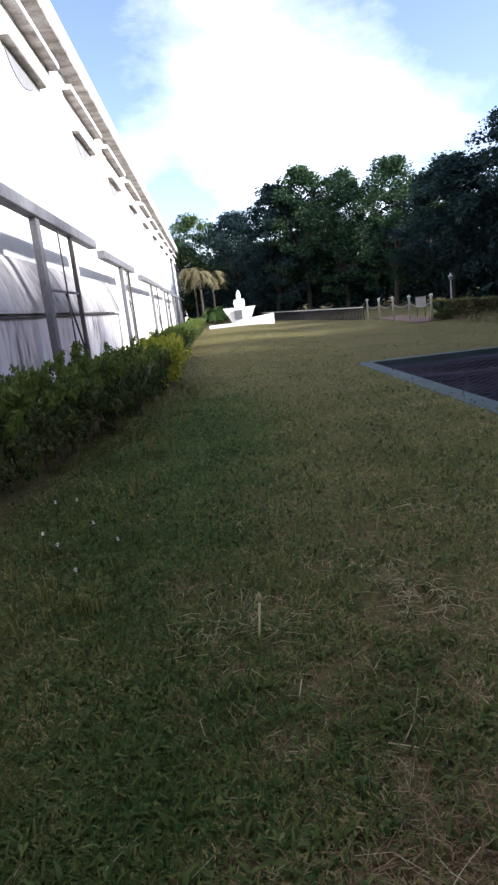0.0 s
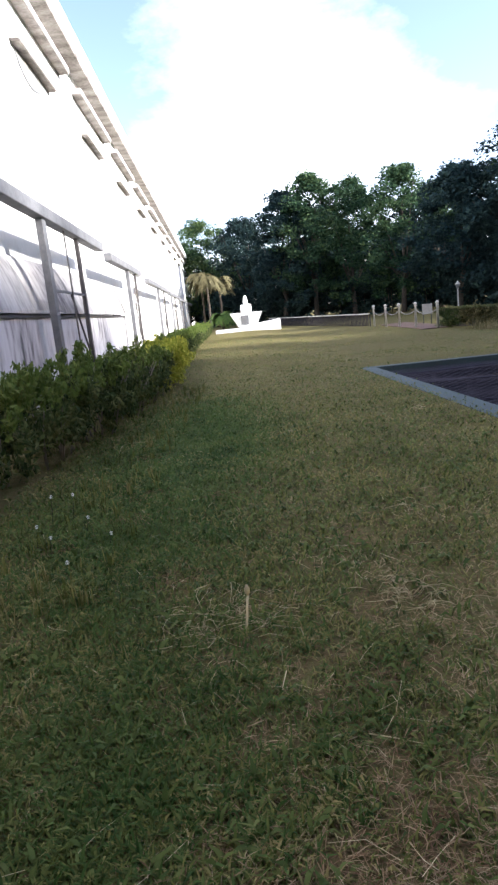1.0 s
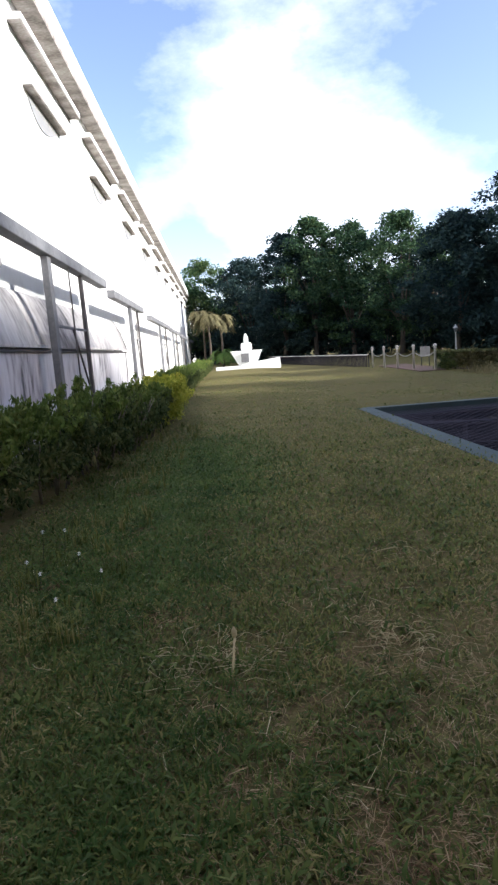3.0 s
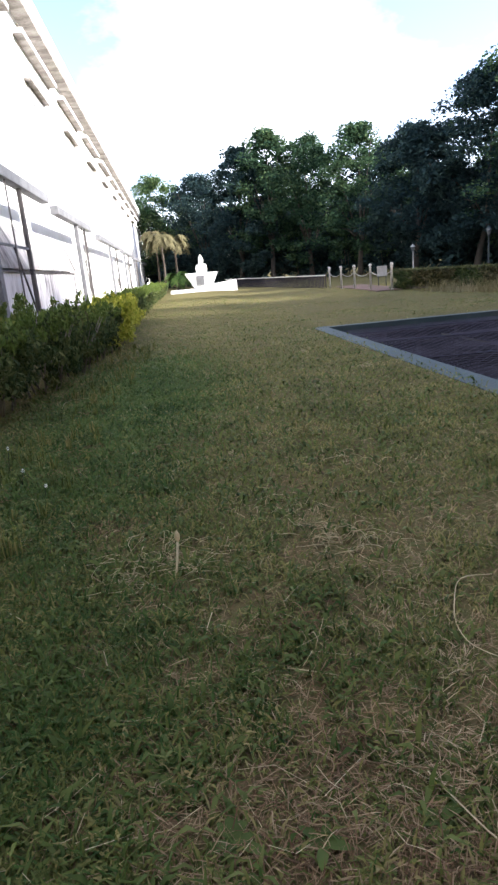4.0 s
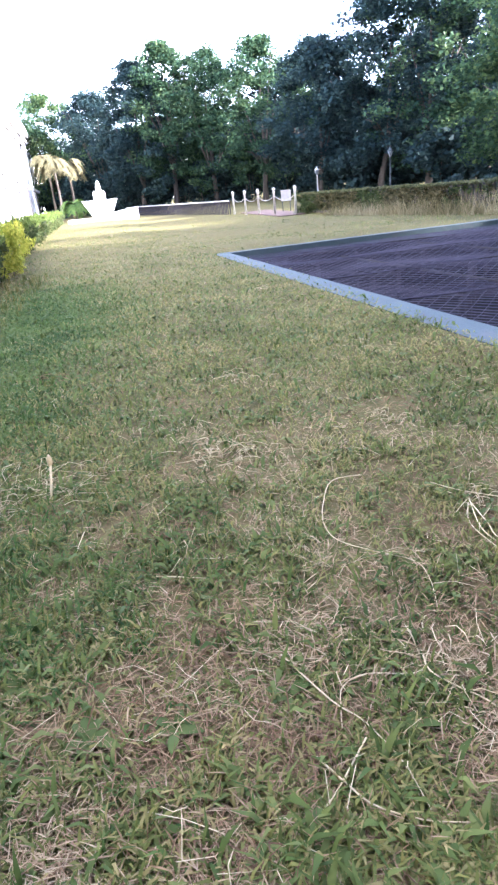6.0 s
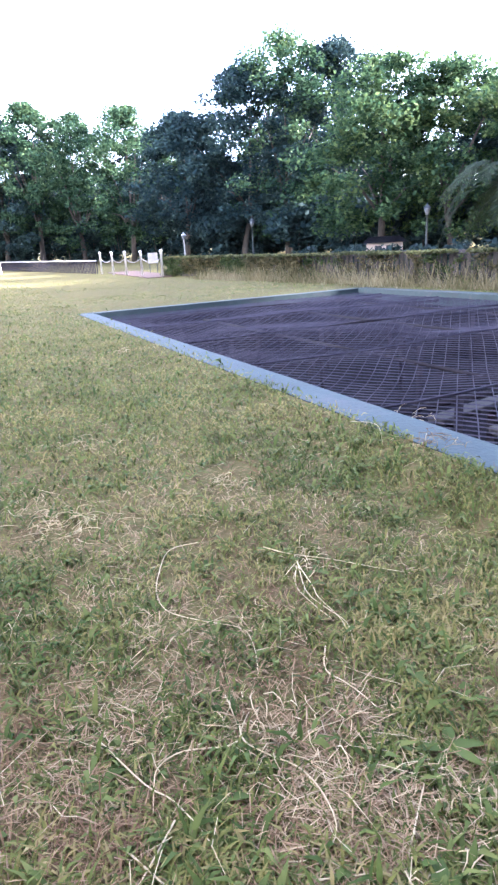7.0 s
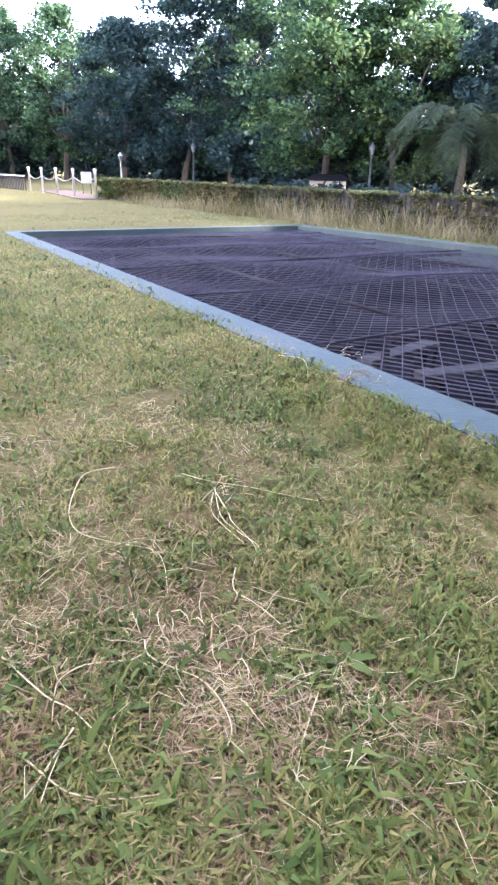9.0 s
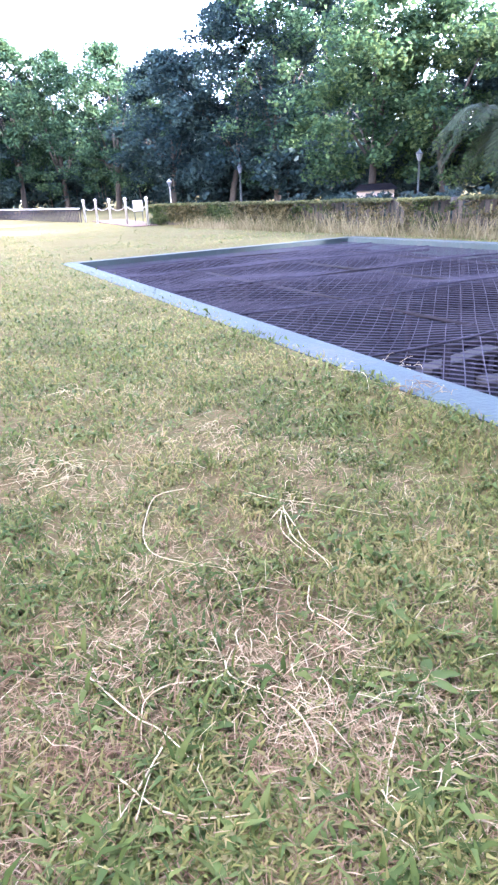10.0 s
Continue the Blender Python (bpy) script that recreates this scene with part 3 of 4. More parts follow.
def frame_thing(posts, y0, y1, z):
    th = empty("steel_frame", "grey painted steel frame of posts and a top beam", "frame", BLD, "frames along the wall")
    bm = B()
    box(bm, -0.10, 0.10, y0, y1, z, z + 0.20, 0.01)
    part("beam", bm, M_STEEL, th)
    for i, y in enumerate(posts):
        w = 0.11 if i == 0 else 0.07
        bm = B()
        box(bm, -w / 2, w / 2, y - w, y + w, -0.1, z, 0.006)
        part("post", bm, M_STEEL if i == 0 else M_DARKSTEEL, th)
        bm = B()
        box(bm, -w, w, y - 1.6 * w, y + 1.6 * w, -0.1, 0.06)
        part("foot_plate", bm, M_DARKSTEEL, th)
    for a, b in zip(posts, posts[1:]):
        bm = B()
        box(bm, -0.02, 0.02, a, b, 1.86, 1.90)
        part("cross_bar", bm, M_STEEL, th)
        m = a + (b - a) * 0.55
        bm = B()
        tube(bm, [(0.03, m, 0.0), (0.03, m, z)], [0.018, 0.018], 6)
        part("rod", bm, M_RAIL, th)
        bm = B()
        tube(bm, [(0.0, m, 1.86), (0.0, b, 0.5)], [0.02, 0.02], 6)
        part("brace", bm, M_DARKSTEEL, th)


frame_thing((10.4, 12.95), 2.0, 15.5, 2.97)
frame_thing((20.0, 21.8), 16.6, 23.1, 2.85)
frame_thing((30.0, 33.2), 25.6, 36.0, 2.74)
frame_thing((38.6, 42.0), 36.8, 46.0, 2.68)
frame_thing((48.0, 51.0), 46.8, 56.0, 2.60)
frame_thing((58.0, 62.5), 57.0, 68.0, 2.55)

# pipe that sticks out of the wall
bm = B()
tube(bm, [(WX - 0.02, 8.9, 2.74), (WX + 0.40, 8.9, 2.72)], [0.11, 0.11], 12)
duct = part("duct_pipe", bm, M_ROOF)
duct.matrix_basis = BLD
tagged(duct, "short round grey duct sticking out of the wall", "duct")


# ---- foliage helper ----
def leaves(name, centres, radii, per, size, material, parent, seed, flat=0.6, long=1.6, label="", upright=0.55):
    """Many small leaves in clumps: centres (n,3), radii (n,), per leaves in each."""
    rng = np.random.default_rng(seed)
    c = np.repeat(np.asarray(centres, float), per, 0)
    rr = np.repeat(np.asarray(radii, float), per)
    n = len(c)
    d = rng.normal(size=(n, 3))
    d /= np.linalg.norm(d, axis=1)[:, None]
    d *= (rng.random(n) ** 0.45)[:, None]
    d[:, 2] *= flat
    p = c + d * rr[:, None]
    u = rng.normal(size=(n, 3))
    u[:, 2] *= upright
    u /= np.linalg.norm(u, axis=1)[:, None]
    k = rng.normal(size=(n, 3)) * 0.6 + [0, 0, 1]
    v = np.cross(u, k)
    v /= np.linalg.norm(v, axis=1)[:, None] + 1e-9
    s = size * (0.6 + 0.8 * rng.random(n))[:, None]
    V = np.stack([p - u * s * long / 2, p + v * s / 2, p + u * s * long / 2, p - v * s / 2], 1)
    me = bpy.data.meshes.new(name)
    me.vertices.add(n * 4)
    me.vertices.foreach_set("co", V.ravel())
    me.loops.add(n * 4)
    me.loops.foreach_set("vertex_index", np.arange(n * 4))
    me.polygons.add(n)
    me.polygons.foreach_set("loop_start", np.arange(n) * 4)
    me.update(calc_edges=True)
    me.materials.append(material)
    ob = new(name, me)
    ob.parent = parent
    return tagged(ob, label)


# ---- clipped hedge by the building ----
def hedge_bush(x, y, w, l, h, seed, material, label, flowers=0):
    th = empty("hedge_bush", label, "bush", pose(x, y, float(lawn_z(x, y))), "hedge by the building")
    rng = np.random.default_rng(seed)
    n = 50
    c = np.stack([rng.uniform(-w / 2, w / 2, n), rng.uniform(-l / 2, l / 2, n), h * (0.10 + 0.80 * rng.random(n) ** 0.65)], 1)
    c[:, :2] *= (0.50 + 0.50 * np.clip(c[:, 2:3] / h * 1.5, 0, 1))
    c[:, 2] *= 1 - 0.22 * (np.abs(c[:, 1]) / (l / 2)) ** 2.5
    leaves("foliage", c, rng.uniform(0.07, 0.17, n), 95, 0.025, material, th, seed + 1, 1.0, 2.7, upright=1.5)
    # upright sprigs that stand out of the top, with fresh leaves
    tips = []
    for i in range(26):
        x0, y0 = rng.uniform(-w / 2, w / 2), rng.uniform(-l / 2, l / 2)
        z0, tall = h * (1 - 0.22 * (abs(y0) / (l / 2)) ** 2.5) * rng.uniform(0.82, 0.98), rng.uniform(0.05, 0.22)
        tips += [(x0 + 0.02 * q, y0 + 0.01 * q, z0 + tall * q / 3) for q in range(4)]
    leaves("young_growth", tips, np.full(len(tips), 0.05), 20, 0.024, M_HEDGETIP if material is M_HEDGE else material, th, seed + 2, 1.2, 2.7, "lighter green young shoots", 2.2)
    for i in range(9):
        bm = B()
        a, b = rng.uniform(-w / 3, w / 3), rng.uniform(-l / 2.4, l / 2.4)
        tube(bm, [(a * 0.5, b, -0.02), (a, b + rng.uniform(-0.1, 0.1), h * 0.45), (a * 1.5 + 0.05, b + rng.uniform(-0.2, 0.2), h * 0.9)], [0.012, 0.009, 0.004], 5)
        part("stem", bm, M_TWIG, th)
    for i in range(flowers):
        bm = B()
        bmesh.ops.create_icosphere(bm, subdivisions=1, radius=0.035)
        ob = part("flower_head", bm, M_RED, th, "orange-red flower cluster")
        ob.location = (rng.uniform(-0.2, 0.3), rng.uniform(-l / 2, l / 2), h * 0.98)


yy, i = 4.75, 0
rnd = random.Random(4)
while yy < 44:
    l = 1.2 if yy < 20 else 2.0
    hgt, wid, kind = 0.74 + 0.16 * rnd.random(), 0.85 + 0.15 * rnd.random(), M_HEDGE
    label = "dense dark green clipped bush with upright narrow leaves, in a row"
    bx = -1.98 + 0.115 * min(yy - 4.75, 4.0) + rnd.uniform(-0.05, 0.05)
    if yy > 10.2:
        bx, hgt, wid = -1.46, 0.66 + 0.12 * rnd.random(), 0.9
    if yy > 12.5:
        bx, wid = -1.78 - 0.02 * (yy - 12.5), 0.85
    if 10.2 < yy < 15.0:
        kind, label = M_SUNGOLDLEAF, "yellow-green bush with upright narrow leaves in sun-brightened colour, in a row"
    hedge_bush(bx, yy, wid, l * 1.05, hgt, 40 + i, kind, label, 2 if i == 0 else 0)
    yy += l
    i += 1


# ---- trees ----
def tree(x, y, h, r, seed, material, low=0.25, n=70, per=120, size=0.30, name="tree", label="broad green tree with a dense uneven crown", trunk=0.22):
    th = empty(name, label, "tree", pose(x, y, -0.1), "trees round the lawn")
    rng = np.random.default_rng(seed)
    bm = B()
    lean = rng.normal(0, 0.25, 2)
    fork = h * (low + 0.12)
    tube(bm, [(0, 0, -0.2), (lean[0] * 0.4, lean[1] * 0.4, fork * 0.5), (lean[0], lean[1], fork), (lean[0] * 1.5, lean[1] * 1.5, h * 0.8)], [trunk * 1.3, trunk, trunk * 0.8, trunk * 0.15], 8)
    part("trunk", bm, M_BARK, th)
    c, rad = [], []
    for k in range(7):
        a = k * 2.4 + rng.random()
        e = rng.uniform(0.35, 0.9)
        tip = Vector((math.cos(a) * r * e * 0.85, math.sin(a) * r * e * 0.85, h * rng.uniform(low + 0.2, 0.88)))
        bm = B()
        s = Vector((lean[0], lean[1], fork * rng.uniform(0.75, 1.15)))
        mid = s.lerp(tip, 0.5) + Vector((0, 0, h * 0.05))
        tube(bm, [s, mid, tip], [trunk * 0.5, trunk * 0.3, trunk * 0.08], 6)
        part("limb", bm, M_BARK, th)
    for k in range(n):
        t = rng.random() ** 0.85
        z = low + (0.97 - low) * t
        w = math.sin(min(1, (t * 0.86 + 0.14)) * math.pi) ** 0.55
        a, q = rng.random() * math.tau, rng.random() ** 0.5
        c.append((math.cos(a) * r * w * q + lean[0], math.sin(a) * r * w * q + lean[1], z * h))
        rad.append(r * rng.uniform(0.12, 0.30))
    leaves("crown", c, rad, per, size, material, th, seed + 500, 0.62, 1.5)


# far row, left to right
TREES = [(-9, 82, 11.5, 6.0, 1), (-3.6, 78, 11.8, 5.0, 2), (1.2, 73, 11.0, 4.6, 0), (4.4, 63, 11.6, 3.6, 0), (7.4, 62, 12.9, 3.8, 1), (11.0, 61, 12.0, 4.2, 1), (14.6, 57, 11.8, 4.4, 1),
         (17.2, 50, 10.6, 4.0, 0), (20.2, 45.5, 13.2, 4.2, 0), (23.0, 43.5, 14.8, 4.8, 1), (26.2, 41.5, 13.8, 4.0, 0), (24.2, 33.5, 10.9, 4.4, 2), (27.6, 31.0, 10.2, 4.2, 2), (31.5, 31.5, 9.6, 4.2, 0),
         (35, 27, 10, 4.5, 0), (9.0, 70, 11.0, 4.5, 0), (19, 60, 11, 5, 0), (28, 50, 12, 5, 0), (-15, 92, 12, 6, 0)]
# lit picks the leaf copy: 0 shaded, 1 plain, 2 sunlit
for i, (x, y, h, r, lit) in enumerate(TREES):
    tree(x, y, h * (1.05 if x < 16 else 1.0), r * 1.08, 100 + i, (M_LEAFSHADE, M_LEAF, M_LEAFLIT)[lit], 0.10, 125 if lit else 150, 150, 0.175)


def thicket(x, y, w, h, seed):
    th = empty("shrub", "dark green wild shrub under the trees", "shrub", pose(x, y, -0.1), "shrubs under the trees")
    rng = np.random.default_rng(seed)
    n = 40
    c = np.stack([rng.uniform(-w / 2, w / 2, n), rng.uniform(-1.2, 1.2, n), h * rng.random(n) ** 0.9], 1)
    leaves("foliage", c, rng.uniform(0.6, 1.1, n), 80, 0.24, M_LEAFSHADE, th, seed + 1, 0.8, 1.6)
    for k in range(5):
        bm = B()
        a = rng.uniform(-w / 3, w / 3)
        tube(bm, [(a, 0, -0.2), (a * 1.2, rng.uniform(-0.4, 0.4), h * 0.7)], [0.05, 0.02], 5)
        part("stem", bm, M_BARK, th)


k = 0
for x, y in [(-6, 78), (-1, 72), (3, 66), (7, 64), (11, 62), (15, 60), (18, 55), (21, 50), (24, 46), (27, 44), (26, 37), (29, 34), (32, 31), (35, 28), (23, 40), (20.5, 47), (13, 66), (31, 38)]:
    thicket(x, y, 5.5, 3.6, 700 + 7 * k)
    k += 1

def far_woods():
    """Dense dark wood behind the trees, closing the view."""
    rng = np.random.default_rng(51)
    c = []
    for k in range(900):
        t = rng.random()
        x, y = -34 + t * 92, 97 - 62 * t ** 1.6 + 6 * math.sin(7 * t)
        c.append((x + rng.normal(0, 1.2) + 4, y + rng.normal(0, 2) + 8, 9.0 * rng.random() ** 0.8))
    ob = leaves("far_woods", c, rng.uniform(1.0, 2.0, 900), 60, 0.55, M_LEAFSHADE, None, 52, 0.8, 1.5)
    tagged(ob, "dense dark wood closing the view behind the trees", "woods", kind="stuff")


far_woods()

# unseen trees added to block sun and sky over the lawn
for i, (x, y, h, r) in enumerate([(13.5, -11, 11.4, 4.2), (13.2, -6.5, 11.3, 4.2), (13.6, -2, 11.5, 4.2), (13.8, 2.5, 11.4, 4.2), (14.8, 7, 11.4, 4.2), (19, -4, 11, 5), (19.5, 3, 10.6, 5), (20.5, 10, 13.2, 4.4), (26, 15.2, 13.8, 4.8), (-0.5, -6.8, 12, 5), (5.2, -6.6, 12.5, 5), (10.2, -8.5, 12, 4.5)]):
    tree(x, y, h, r, 300 + i, M_LEAFSHADE, 0.16, 90, 75, 0.5)

# one more tree added at the right edge, to shade the far lawn
tree(29.8, 22.6, 15.2, 4.6, 320, M_LEAFSHADE, 0.12, 140, 140, 0.2)


# ---- palms ----
def frond(bm, base, az, length, droop, leaflet, rise=0.9):
    pts = []
    for k in range(8):
        t = k / 7
        o = length * t * (1 - 0.18 * t)
        pts.append(Vector(base) + Vector((math.cos(az) * o, math.sin(az) * o, length * (rise * t - droop * t * t))))
    side = Vector((-math.sin(az), math.cos(az), 0))
    rngf = random.Random(int(az * 1000))
    for p, q in zip(pts, pts[1:]):
        v = [bm.verts.new(p - side * 0.015), bm.verts.new(p + side * 0.015), bm.verts.new(q + side * 0.012), bm.verts.new(q - side * 0.012)]
        bm.faces.new(v)
        for f in (0.0, 0.17, 0.33, 0.5, 0.67, 0.83):
            b = p.lerp(q, f)
            for s in (-1, 1):
                d = (side * s + (q - p).normalized() * 0.7 + Vector((0, 0, -0.35 + 0.2 * rngf.random()))).normalized() * leaflet * (0.8 + 0.4 * rngf.random())
                w = (q - p).normalized() * 0.022
                bm.faces.new([bm.verts.new(b - w), bm.verts.new(b + w), bm.verts.new(b + d * 0.6 + w - Vector((0, 0, 0.02))), bm.verts.new(b + d)])


def palm(x, y, h, length, n, seed, material, label, leaflet=0.45, trunk=0.09, rise=1.0, droop=1.2):
    th = empty("palm_tree", label, "palm", pose(x, y, -0.1), "palms")
    r = random.Random(seed)
    bm = B()
    tube(bm, [(0, 0, -0.1), (0.08, 0.03, h * 0.5), (0.02, 0, h)], [trunk * 1.3, trunk, trunk * 0.8], 8)
    part("trunk", bm, M_BARK, th)
    for k in range(n):
        bm = B()
        frond(bm, (0.02, 0, h - 0.05 * (k % 3)), k * 2.399 + r.random() * 0.4, length * r.uniform(0.8, 1.1), droop * r.uniform(0.75, 1.25), leaflet, rise * r.uniform(0.6, 1.2))
        part("frond", bm, material, th)


palm(-2.75, 57.5, 4.6, 1.65, 26, 1, M_PALMDRY, "slender palm with drooping yellowish fronds by the building")
palm(-1.7, 58.5, 4.3, 1.65, 26, 2, M_PALMDRY, "slender palm with drooping fronds by the building")
palm(-3.4, 60, 4.9, 1.65, 24, 3, M_PALMDRY, "slender palm with drooping yellowish fronds by the building")
palm(-1.5, 52, 1.3, 1.3, 14, 4, M_PALMLIT, "short young palm with fronds coloured a sunlit light green")
palm(24.9, 23.4, 2.5, 4.3, 34, 5, M_PALM, "large feather palm with long drooping grey-green fronds", 0.7, 0.16, 1.2, 1.35)


# ---- boat-shaped monument ----
def monument():
    th = empty("boat_monument", "white boat-shaped monument on a stepped white plinth", "monument", pose(0.45, 45, -0.05))
    bm = B()
    box(bm, -2.25, 2.3, -0.9, 0.9, -0.1, 0.26, 0.02)
    part("plinth", bm, M_WHITE, th)
    bm = B()
    v = [bm.verts.new(p) for p in ((-0.4, -0.86, 0.26), (2.3, -0.86, 0.26), (2.3, 0.86, 0.26), (-0.4, 0.86, 0.26), (-0.4, -0.86, 0.36), (2.3, -0.86, 0.66), (2.3, 0.86, 0.66), (-0.4, 0.86, 0.36))]
    for f in ((3, 2, 1, 0), (4, 5, 6, 7), (0, 1, 5, 4), (1, 2, 6, 5), (2, 3, 7, 6), (3, 0, 4, 7)):
        bm.faces.new([v[i] for i in f])
    part("ramp_block", bm, M_WHITE, th)
    bm = B()
    v = [bm.verts.new(p) for p in ((-0.62, -0.42, 0.3), (0.62, -0.42, 0.3), (0.62, 0.42, 0.3), (-0.62, 0.42, 0.3), (-1.18, -0.6, 1.32), (1.1, -0.6, 1.30), (1.1, 0.6, 1.30), (-1.18, 0.6, 1.32))]
    for f in ((3, 2, 1, 0), (4, 5, 6, 7), (0, 1, 5, 4), (1, 2, 6, 5), (2, 3, 7, 6), (3, 0, 4, 7)):
        bm.faces.new([v[i] for i in f])
    bmesh.ops.bevel(bm, geom=list(bm.edges), offset=0.02, segments=1, affect="EDGES")
    part("hull", bm, M_WHITE, th)
    bm = B()
    box(bm, -0.42, 0.12, -0.66, -0.47, 0.5, 1.12)
    bmesh.ops.rotate(bm, cent=(0, -0.5, 0.8), matrix=Matrix.Rotation(0.16, 3, "X"), verts=bm.verts)
    part("plaque", bm, M_STEEL, th, "grey plaque on the hull")
    bm = B()
    lathe(bm, [(0.36, 1.3), (0.40, 1.55), (0.36, 1.82), (0.30, 1.86)], 10)
    part("cabin", bm, M_WHITE, th)
    bm = B()
    lathe(bm, [(0.17, 1.85), (0.16, 2.15), (0.10, 2.38), (0.03, 2.5)], 10)
    part("finial", bm, M_WHITE, th)


monument()


# ---- chain posts, paving, sign ----
POSTS = [(6.8, 32.5), (6.97, 30.6), (7.2, 28.9), (7.4, 26.9), (7.62, 24.6)]
for x, y in POSTS:
    th = empty("chain_post", "round white painted post with a ball top", "post", pose(x, y, -0.13), "posts with chains")
    bm = B()
    lathe(bm, [(0.05, -0.05), (0.046, 0.88), (0.065, 0.89), (0.065, 0.92), (0.04, 0.93)], 10)
    part("shaft", bm, M_POST, th)
    bm = B()
    lathe(bm, [(0.03, 0.93), (0.072, 0.97), (0.075, 1.01), (0.05, 1.05), (0.01, 1.065)], 10)
    part("cap", bm, M_POST, th)
for (x0, y0), (x1, y1) in zip(POSTS, POSTS[1:]):
    bm = B()
    pts = [(x0 + (x1 - x0) * t / 8, y0 + (y1 - y0) * t / 8, 0.62 - 0.75 * (t / 8) * (1 - t / 8)) for t in range(9)]
    tube(bm, pts, [0.018] * 9, 5)
    ob = part("chain", bm, M_CHAIN)
    tagged(ob, "pale hanging chain between white posts", "chain", "chains between posts")

bm = B()
v = [bm.verts.new((x, y, -0.122)) for x, y in ((7.0, 24.5), (8.3, 24.5), (8.6, 33), (7.2, 33))]
bm.faces.new(v)
r = bmesh.ops.extrude_face_region(bm, geom=list(bm.faces))
bmesh.ops.translate(bm, vec=(0, 0, 0.03), verts=[q for q in r["geom"] if isinstance(q, bmesh.types.BMVert)])
bmesh.ops.recalc_face_normals(bm, faces=bm.faces)
tagged(part("pavement", bm, M_PAVING), "pinkish paved path beside the white posts", "path", kind="structure")

th = empty("sign_board", "small white notice board on a low stand", "sign", pose(8.45, 28.8, -0.1, 0, 0, -10))
bm = B()
box(bm, -0.22, 0.22, -0.02, 0.02, 0.42, 0.88, 0.006)
part("board", bm, M_CHAIN, th)
for s in (-0.17, 0.17):
    bm = B()
    tube(bm, [(s, 0.03, -0.05), (s, 0.03, 0.8)], [0.018, 0.018], 6)
    part("leg", bm, M_LAMP, th)


# ---- lamps ----
def lamp(x, y, h, material, label):
    th = empty("garden_lamp", label, "lamp post", pose(x, y, -0.1), "garden lamps")
    bm = B()
    lathe(bm, [(0.09, -0.05), (0.09, 0.25), (0.05, 0.32), (0.04, h - 0.5), (0.06, h - 0.48), (0.06, h - 0.44)], 10)
    part("pole", bm, material, th)
    bm = B()
    lathe(bm, [(0.07, h - 0.44), (0.15, h - 0.18), (0.15, h - 0.15)], 6)
    part("lantern", bm, M_LANTERN, th, "frosted glass lantern")
    bm = B()
    lathe(bm, [(0.19, h - 0.15), (0.17, h - 0.11), (0.06, h - 0.02), (0.03, h + 0.06), (0.01, h + 0.08)], 6)
    part("cap", bm, material, th)


lamp(14.6, 42.7, 1.9, M_LAMPPALE, "pale iron garden lamp post with a lantern")
lamp(16.9, 36.4, 2.4, M_LAMP, "dark iron garden lamp post with a lantern")
lamp(20.6, 24.8, 2.3, M_LAMP, "dark iron garden lamp post with a lantern")


# ---- hut ----
def hut():
    th = empty("hut", "small cream hut with two dark windows and a brown roof", "hut", pose(23.75, 32.5, -0.32, 0, 0, -36))
    bm = B()
    box(bm, -1.05, 1.05, -0.8, 0.8, -0.05, 0.86)
    part("wall", bm, M_CREAM, th)
    for s in (-0.55, 0.1):
        bm = B()
        box(bm, s, s + 0.4, -0.83, -0.798, 0.38, 0.70)
        part("window", bm, M_GLASS, th)
    bm = B()
    v = [bm.verts.new(p) for p in ((-1.3, -1.05, 0.85), (1.3, -1.05, 0.85), (1.3, 1.05, 0.85), (-1.3, 1.05, 0.85), (-0.9, 0, 1.2), (0.9, 0, 1.2))]
    for f in ((3, 2, 1, 0), (0, 1, 5, 4), (1, 2, 5), (2, 3, 4, 5), (3, 0, 4)):
        bm.faces.new([v[i] for i in f])
    part("roof", bm, M_TILE, th)


hut()


# ---- fence with hedge beyond the pit ----
HX0, HY0, HX1, HY1 = 8.05, 25.3, 10.9, 7.2
HLEN = math.hypot(HX1 - HX0, HY1 - HY0)
HU = ((HX1 - HX0) / HLEN, (HY1 - HY0) / HLEN)
HN = (HU[1], -HU[0])         # towards the pit


def on_hedge(s, out=0.0):
    return HX0 + HU[0] * s + HN[0] * out, HY0 + HU[1] * s + HN[1] * out


def fence():
    ang = math.degrees(math.atan2(HU[1], HU[0]))
    th = empty("picket_fence", "weathered grey wooden picket fence half hidden by a dry hedge", "fence", pose(HX0, HY0, -0.13, 0, 0, ang))
    L = HLEN + 6
    for z in (0.22, 0.66):
        bm = B()
        box(bm, 0.3, L, 0.24, 0.29, z, z + 0.09, 0.005)
        part("rail", bm, M_RAIL, th)
    me, s = None, 0.4
    while s < L:
        if me is None:
            bm = B()
            box(bm, -0.06, 0.06, -0.012, 0.012, -0.05, 0.76, 0.006)
            ob = part("picket", bm, M_WOOD, th)
            me = ob.data
        else:
            ob = new("picket", me)
            ob.parent = th
        ob.matrix_basis = pose(s, 0.20, 0.0, 0, rnd.uniform(-1.5, 1.5), 0)
        s += 0.165


fence()


# shrubs added to hide the bright ground and keep the fence gaps dark
def back_shrub(s, seed):
    x, y = on_hedge(s, -1.3)
    th = empty("low_shrub", "low dark shrub added behind the picket fence to darken its gaps", "shrub", pose(x, y, -0.13), "shrubs behind the fence")
    rng = np.random.default_rng(seed)
    n = 22
    c = np.stack([rng.uniform(-0.6, 0.6, n), rng.uniform(-1.0, 1.0, n), 0.78 * rng.random(n)], 1)
    leaves("foliage", c, rng.uniform(0.15, 0.3, n), 60, 0.08, M_LEAFSHADE, th, seed + 1, 0.8, 1.8)


for k in range(9):
    back_shrub(7.5 + 1.9 * k, 1500 + 5 * k)


